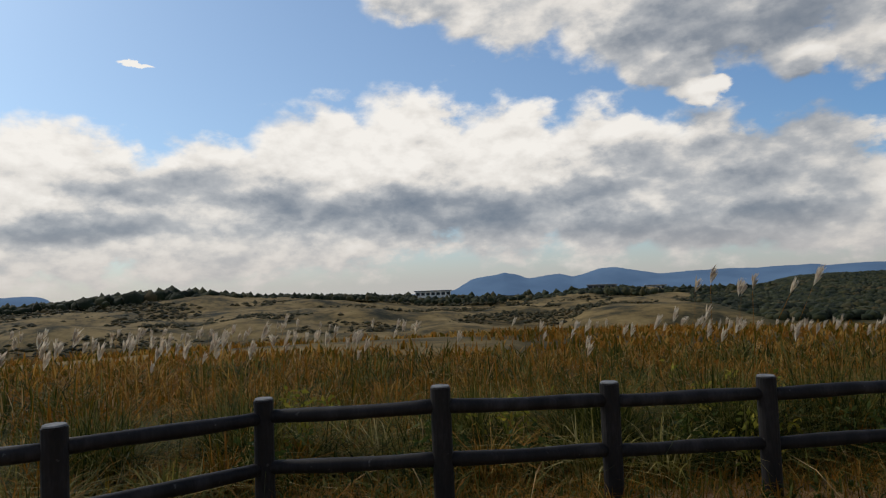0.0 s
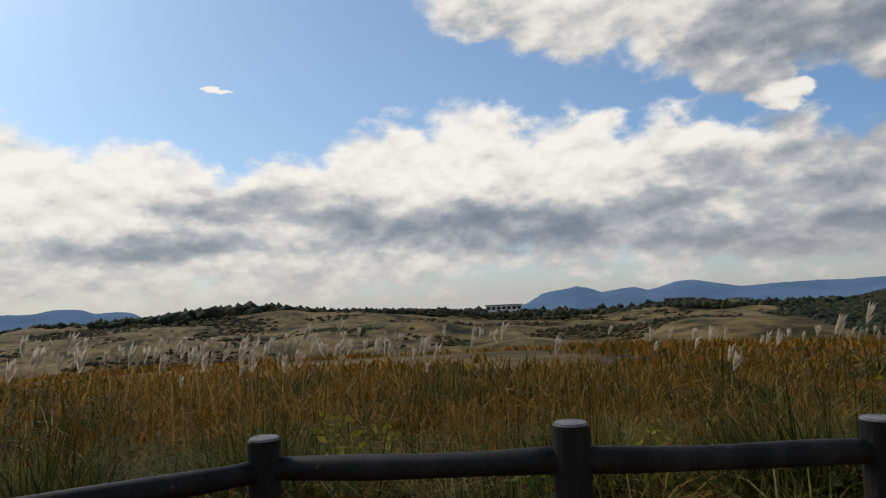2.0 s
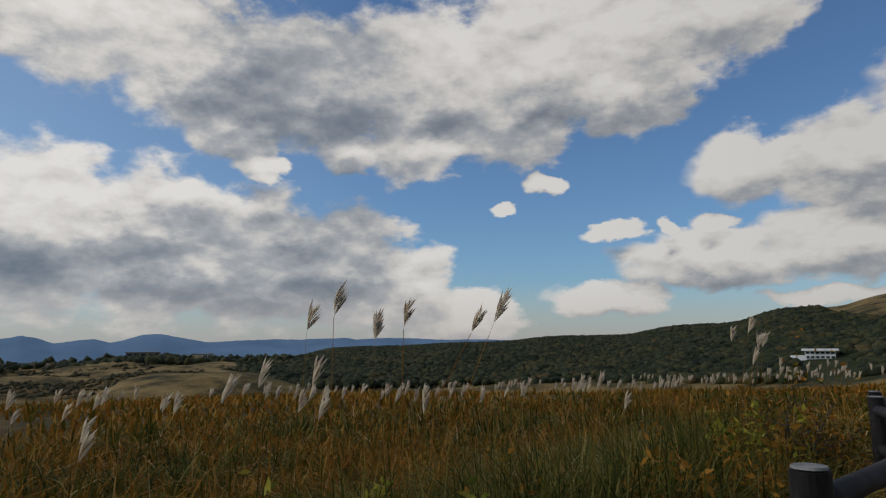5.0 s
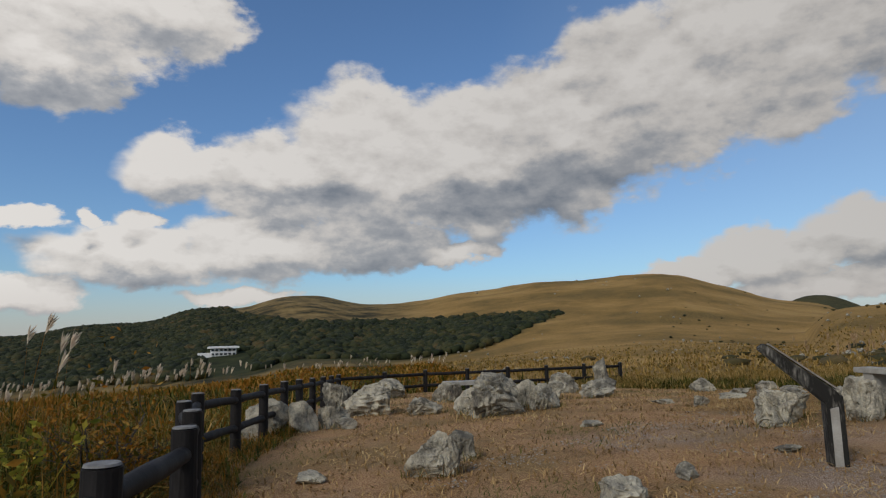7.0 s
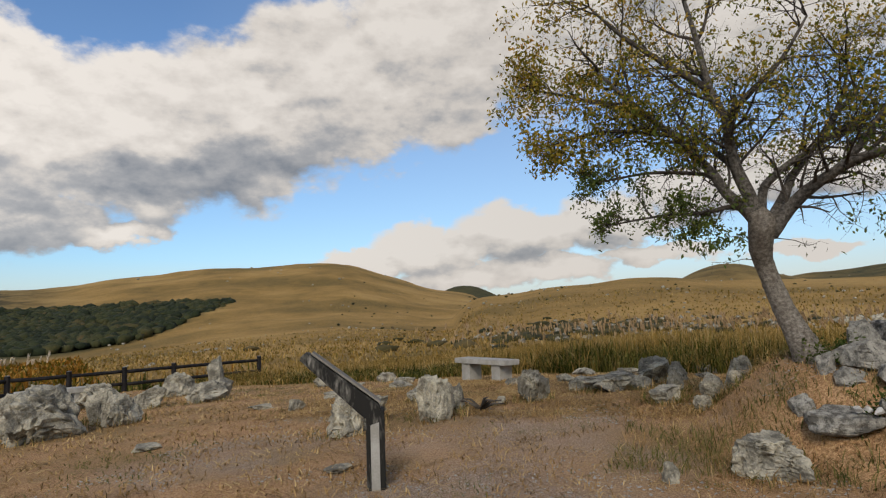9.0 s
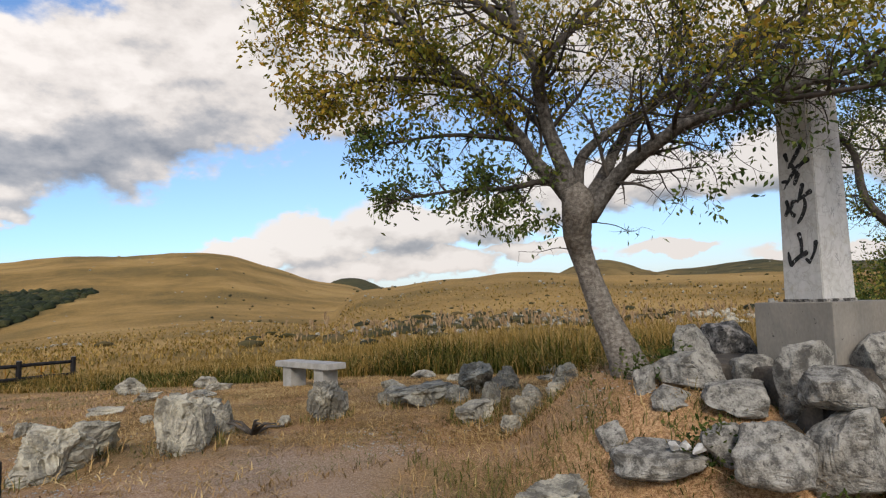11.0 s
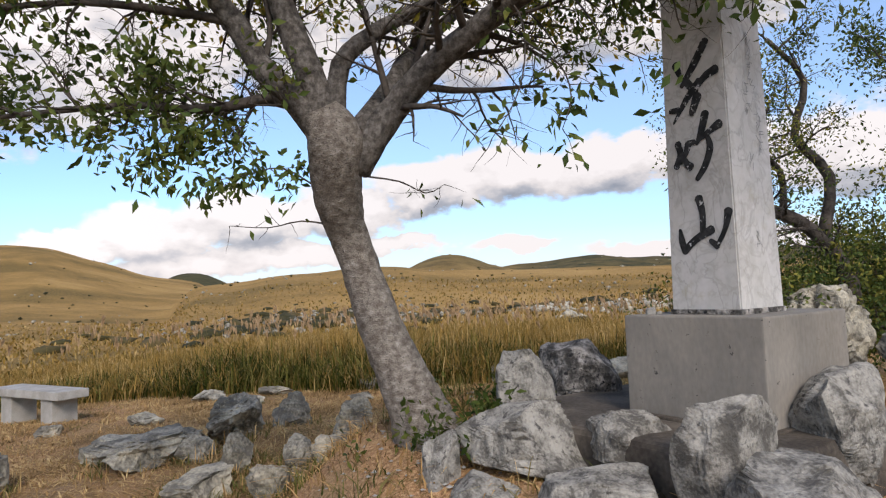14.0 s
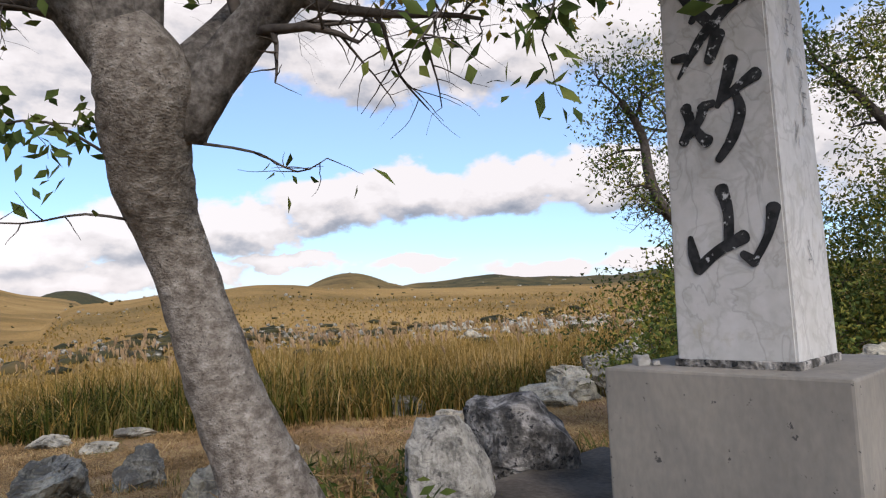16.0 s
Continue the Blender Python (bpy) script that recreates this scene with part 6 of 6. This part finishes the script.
    for i, (px, py, h, s) in enumerate(singles):
        if i < 7:
            h = 1.85 + 0.5 * (h - 2.1) - s * 0.95 - gz(px, py)
        elif px > -2 and py > 4:
            h -= 0.42
        if px < -3.5 and py < 2:
            px, py, s = px * 1.35, -2.3 + (py + 2.3) * 1.35, s * 0.85
            h = 0.86 + 0.35 * (h - 1.5) + 0.25 * rng.random() - gz(px, py)
        v, l, st = plume_mesh(rng, 1, np.array([[0, 0, 0]], float), [h], [s], 0.4)
        root = new("pampas_stalk")
        z = gz(px, py)
        root.location = (px, py, z)
        stalk = raw_mesh("stalk", v[:4] * 1.0, np.arange(4), np.array([0]), REED_ORANGE)
        stalk.parent = root
        head = raw_mesh("plume", v[4:], l[4:] - 4, st[1:] - 4, PLUME)
        head.parent = stalk
        head["kind"] = "stuff"
        tagged(root, "tall pampas grass stalk with a silvery plume", "grass", "single pampas stalks")


build_reeds()


def build_turf():
    rng = np.random.default_rng(9)
    # short dry grass over the clearing, thinner on the trodden way
    x, y = scatter(rng, 370000, -4, 20, -8, 20)
    d = np.minimum(np.minimum(np.hypot(x - 3, y - 2), np.hypot(x - 9, y - 1)), np.hypot(x - 12.8, y - 1.8))
    patch = field_noise(x, y, 0.7, 21) + 0.6 * field_noise(x, y, 2.1, 22)
    trod = np.exp(-((y - 0.1 - 0.18 * x) ** 2) / 2.2) * (x > 1)
    keep = (fence_side(x, y) < 0.1) & (patch > -0.55 + 0.4 * trod) & (rng.random(len(x)) < np.clip(2.4 / (d + 1.2), 0.08, 0.7)) & (x < 19)
    x, y, d, patch = x[keep], y[keep], d[keep], patch[keep]
    green = patch > 0.30
    size = 0.095 + 0.03 * np.clip(patch, -1, 1)
    stand("dry_turf", x[~green], y[~green], size[~green], (0.006 + 0.0014 * d)[~green], 1.7, STRAW, 10, "short trampled dry grass")
    stand("green_turf", x[green], y[green], size[green] * 0.7, (0.005 + 0.0008 * d)[green], 1.3, TURF, 11, "patches of short green grass")
    # flattened straw litter before the reeds and round the mound
    x, y = scatter(rng, 90000, 10.8, 18.6, -4, 7)
    keep = field_noise(x, y, 0.9, 28) + 0.5 * field_noise(x, y, 2.6, 29) > -0.35
    x, y = x[keep], y[keep]
    stand("straw_litter", x, y, np.full(len(x), 0.085), np.full(len(x), 0.010), 2.2, STRAW, 17, "flattened pale straw litter on the clearing")
    # tufts round the rocks
    tx, ty, th = [], [], []
    for rows in (CLEARING_ROCKS, OTHER_ROCKS):
        for rx, ry, w, h in rows:
            n = 130
            a = rng.uniform(0, 2 * math.pi, n)
            tx.append(rx + np.cos(a) * w * rng.uniform(0.42, 0.66, n))
            ty.append(ry + np.sin(a) * w * 0.85 * rng.uniform(0.42, 0.66, n))
            th.append(np.full(n, 0.12 + 0.12 * h))
    tx, ty, th = np.concatenate(tx), np.concatenate(ty), np.concatenate(th)
    half = rng.random(len(tx)) < 0.5
    stand("rock_tufts", tx[half], ty[half], th[half], np.full(half.sum(), 0.009), 0.8, TURF, 12, "green grass tufts round the boulders")
    stand("rock_straw", tx[~half], ty[~half], th[~half] * 1.2, np.full((~half).sum(), 0.008), 1.0, STRAW, 13, "dry grass tufts round the boulders")
    # grass and weeds between the blocks of the mound
    n = 9000
    x, y = scatter(rng, n, 8.7, 12.4, -2.6, 1.6)
    keep = (field_noise(x, y, 1.6, 23) > 0.0) & ~((np.abs(x - 10.3) < 0.62) & (np.abs(y + 1.45) < 0.6))
    stand("mound_grass", x[keep], y[keep], np.full(keep.sum(), 0.16), np.full(keep.sum(), 0.007), 0.9, TURF, 14, "long grass between the mound blocks")
    stand("mound_straw", x[~keep][:2600], y[~keep][:2600], np.full(len(x[~keep][:2600]), 0.14), np.full(len(x[~keep][:2600]), 0.006), 1.3, STRAW, 15, "dry straw between the mound blocks")
    for i, (px, py, r, n) in enumerate(((10.55, -0.42, 0.16, 260), (10.3, -0.25, 0.12, 120), (9.35, -0.55, 0.1, 120), (9.0, -1.2, 0.12, 140))):
        root = new("leafy_weed")
        root.location = (px, py, gz(px, py))
        c = [(rng.normal(0, r), rng.normal(0, r), abs(rng.normal(0.12, 0.08))) for _ in range(30)]
        leaf_cloud("foliage", c, n * 2, 0.045, WEED, 0.035, 70 + i, root)
        stems = [tube([(0, 0, -0.02), (p[0] * 0.5, p[1] * 0.5, p[2] * 0.6), p], [0.004, 0.003, 0.002], 4) for p in c]
        for v, f in stems[::3]:
            mesh_object("stem", v, f, WEED, root)
        tagged(root, "leafy green weed at the foot of the tree", "plant", "weeds on the mound")
    # gravel stones on the path
    n = 12000
    gx, gy = scatter(rng, n, 3.5, 11.5, -0.5, 6.5)
    keep = field_noise(gx, gy, 0.9, 24) > 0.05
    gx, gy = gx[keep], gy[keep]
    gzz = land_height(gx, gy)
    oct_v = np.array([(1, 0, 0), (0, 1, 0), (-1, 0, 0), (0, -1, 0), (0, 0, 0.6), (0, 0, -0.6)])
    oct_f = np.array([(0, 1, 4), (1, 2, 4), (2, 3, 4), (3, 0, 4)])
    m = len(gx)
    size = rng.uniform(0.005, 0.016, m)
    v = oct_v[None] * size[:, None, None] * rng.uniform(0.6, 1.4, (m, 6, 1)) + np.stack([gx, gy, gzz + 0.004], 1)[:, None]
    loops = (np.arange(m)[:, None, None] * 6 + oct_f[None]).ravel()
    tagged(raw_mesh("gravel", v.reshape(-1, 3), loops, np.arange(m * 4) * 3, BENCH_STONE), "pale limestone gravel on the trodden path", "gravel", kind="stuff")


build_turf()


# ---------------------------------------------------------------- far woods, scrub, stones
def lump_field(name, x, y, z, size, tall, mat, seed, label, category, smooth=False, coarse=False):
    """Uneven crowns: many small lumps, joined."""
    if coarse:
        bv = np.array([(1, 0, 0), (0, 1, 0), (-1, 0, 0), (0, -1, 0), (0, 0, 1), (0, 0, -0.5)], float)
        bf = np.array([(0, 1, 4), (1, 2, 4), (2, 3, 4), (3, 0, 4), (1, 0, 5), (2, 1, 5), (3, 2, 5), (0, 3, 5)])
    else:
        bm = bmesh.new()
        bmesh.ops.create_icosphere(bm, subdivisions=1, radius=1.0)
        bv = np.array([v.co[:] for v in bm.verts])
        bf = np.array([[v.index for v in f.verts] for f in bm.faces])
        bm.free()
    rng = np.random.default_rng(seed)
    n = len(x)
    v = bv[None] * (1 + rng.uniform(-0.32, 0.32, (n, len(bv), 1))) + rng.uniform(-0.22, 0.22, (n, len(bv), 3))
    v = v * np.stack([size, size, size * tall], 1)[:, None]
    v = v + np.stack([x, y, z + size * tall * 0.35], 1)[:, None]
    loops = (np.arange(n)[:, None, None] * len(bv) + bf[None]).ravel()
    ob = raw_mesh(name, v.reshape(-1, 3), loops, np.arange(n * len(bf)) * 3, mat, smooth=smooth)
    return tagged(ob, label, category, kind="stuff")


def build_far():
    rng = np.random.default_rng(31)
    n = 56000
    az, r = rng.uniform(-51, 27, n), np.sqrt(rng.uniform(230 ** 2, 760 ** 2, n))
    keep = (rng.random(n) < forest_mask(az, r)) & ~((np.abs(az + 20.8) < 2.0) & (r < 300))
    az, r = az[keep], r[keep]
    x, y = EYE_X - r * np.sin(np.radians(az)), EYE_Y + r * np.cos(np.radians(az))
    lump_field("forest", x, y, land_height(x, y), rng.uniform(1.3, 2.8, len(x)), 0.75, FOREST, 1, "dark mixed forest covering the lower slope", "forest")
    # tree line on the seaward plateau
    n = 1700
    az = rng.uniform(20, 88, n)
    dens = np.interp(az, [20, 30, 36, 44, 50, 58, 66, 74, 80, 88], [0.8, 0.5, 0.9, 0.35, 0.8, 0.9, 0.7, 0.9, 0.4, 0.3])
    keep = rng.random(n) < dens
    az = az[keep]
    r = rng.uniform(510, 580, len(az))
    x, y = EYE_X - r * np.sin(np.radians(az)), EYE_Y + r * np.cos(np.radians(az))
    size = rng.uniform(2.0, 4.6, len(az)) * np.interp(az, [20, 63, 68, 73, 77, 88], [0.9, 0.9, 1.6, 1.7, 1.2, 0.8])
    lump_field("tree_line", x, y, land_height(x, y), size, 1.0, FOREST, 2, "dark row of trees along the plateau crest", "trees")
    # taller trees beside the lodges
    az = np.concatenate([rng.normal(50.6, 0.5, 16), rng.normal(45.8, 0.9, 22), rng.normal(43.0, 1.0, 14), rng.normal(36.0, 0.5, 16), rng.normal(31.6, 0.6, 18), rng.normal(39.5, 1.2, 14)])
    r = rng.uniform(560, 600, len(az))
    x, y = EYE_X - r * np.sin(np.radians(az)), EYE_Y + r * np.cos(np.radians(az))
    lump_field("tree_clumps", x, y, land_height(x, y) + rng.uniform(0, 3.5, len(az)), rng.uniform(2.2, 4.2, len(az)), 0.95, FOREST, 10, "dark rounded trees beside the lodges", "trees")
    # scrub over the karst bowls and hills
    n = 26000
    az, r = rng.uniform(8, 95, n), np.exp(rng.uniform(math.log(90), math.log(520), n))
    x, y = EYE_X - r * np.sin(np.radians(az)), EYE_Y + r * np.cos(np.radians(az))
    keep = field_noise(x, y, 0.02, 31) + 0.4 * field_noise(x, y, 0.09, 32) > 0.02
    x, y, r = x[keep], y[keep], r[keep]
    lump_field("scrub", x, y, land_height(x, y), rng.uniform(0.35, 1.3, len(x)) * (0.5 + r / 300), 0.55, SCRUB, 3, "low brown scrub on the karst bowls", "shrubs", coarse=True)
    n = 260
    az, r = rng.uniform(-118, -58, n), np.exp(rng.uniform(math.log(60), math.log(600), n))
    x, y = EYE_X - r * np.sin(np.radians(az)), EYE_Y + r * np.cos(np.radians(az))
    lump_field("hill_scrub", x, y, land_height(x, y), rng.uniform(0.2, 0.55, n) * (0.4 + r / 300), 0.6, SCRUB, 4, "scattered bushes on the golden hills", "shrubs")
    # pale karst stones in the grass
    n = 850
    az, r = rng.uniform(-122, -40, n), np.exp(rng.uniform(math.log(38), math.log(560), n))
    x, y = EYE_X - r * np.sin(np.radians(az)), EYE_Y + r * np.cos(np.radians(az))
    keep = (field_noise(x, y, 0.03, 33) > 0.05) & (forest_mask(az, r) < 0.2)
    x, y, r = x[keep], y[keep], r[keep]
    lump_field("karst_stones", x, y, land_height(x, y), rng.uniform(0.10, 0.36, len(x)) * (0.5 + r / 200), 0.7, LIMESTONE, 5, "pale limestone rocks dotting the golden slopes", "rocks")
    n = 240
    x, y = rng.normal(75, 9, n), rng.normal(9, 8, n)
    lump_field("stone_field", x, y, land_height(x, y), rng.uniform(0.15, 0.4, n), 0.9, LIMESTONE, 6, "field of grey limestone pinnacles on the slope", "rocks")
    n = 150
    x, y = rng.normal(73, 11, n), rng.normal(9, 11, n)
    lump_field("slope_scrub", x, y, land_height(x, y), rng.uniform(0.5, 1.2, n), 0.4, SCRUB, 8, "dark scrub between the limestone pinnacles", "shrubs")
    n = 110
    x, y = rng.uniform(34, 90, n), rng.uniform(-45, 2, n)
    lump_field("slope_scrub", x, y, land_height(x, y), rng.uniform(0.3, 0.8, n), 0.45, SCRUB, 9, "low olive bushes in the yellow grass", "shrubs")
    n = 140
    x, y = rng.uniform(42, 70, n), rng.uniform(-26, -6, n)
    lump_field("stone_field", x, y, land_height(x, y), rng.uniform(0.2, 0.6, n), 0.6, LIMESTONE, 7, "pale limestone rocks scattered in yellow grass", "rocks")


build_far()


def house(name, az, foot, breadth, rise, depth, mat, roof, rows, cols, label, step=False):
    """A building seen at a bearing, its foot at an elevation; breadth and rise in degrees."""
    dist = 200.0
    while dist < 640 and math.degrees(math.atan2(float(land_height(EYE_X - dist * math.sin(radians(az)), EYE_Y + dist * math.cos(radians(az)))) - EYE_Z, dist)) < foot:
        dist += 4
    width, height = dist * radians(breadth), dist * radians(rise)
    z = dist * math.tan(radians(foot)) + EYE_Z - 0.5
    c = Vector((EYE_X, EYE_Y, 0)) + yaw_dir(az) * dist
    root = new(name)
    root.matrix_world = pose(c.x, c.y, z, 0, 0, az)
    part("wall", box_bm(width, depth, height, Matrix.Translation((0, 0, height / 2))), mat, root)
    part("roof", box_bm(width + 2.4, depth + 2.4, 0.8, Matrix.Translation((0, 0, height + 0.3)), 0.1), roof, root)
    for i in range(rows):
        for j in range(cols):
            w = width / cols * 0.68
            h = height / rows * 0.5
            part("window", box_bm(w, 0.3, h, Matrix.Translation((-width / 2 + (j + 0.5) * width / cols, -depth / 2 - 0.05, (i + 0.55) * height / rows))), WINDOW_DARK, root)
    if step:
        part("annex", box_bm(width * 0.55, depth, height * 0.55, Matrix.Translation((-width * 0.72, -1, height * 0.15))), mat, root, "lower white annex")
    tagged(root, label, "building")


def build_houses():
    house("white_building", -20.4, -1.35, 2.0, 0.66, 8, WHITE_WALL, WHITE_WALL, 2, 6, "white two-storey building on the forested slope", True)
    house("lodge", 48.3, -1.72, 3.1, 1.0, 10, WHITE_WALL, GREY_ROOF, 2, 7, "pale flat-roofed lodge on the plateau crest")
    house("lodge", 33.6, -1.42, 2.4, 0.75, 10, GREY_ROOF, GREY_ROOF, 2, 5, "grey flat-roofed lodge on the plateau crest")
    house("lodge", 29.2, -1.3, 1.6, 0.45, 8, WHITE_WALL, GREY_ROOF, 1, 4, "low pale lodge on the plateau crest")


build_houses()
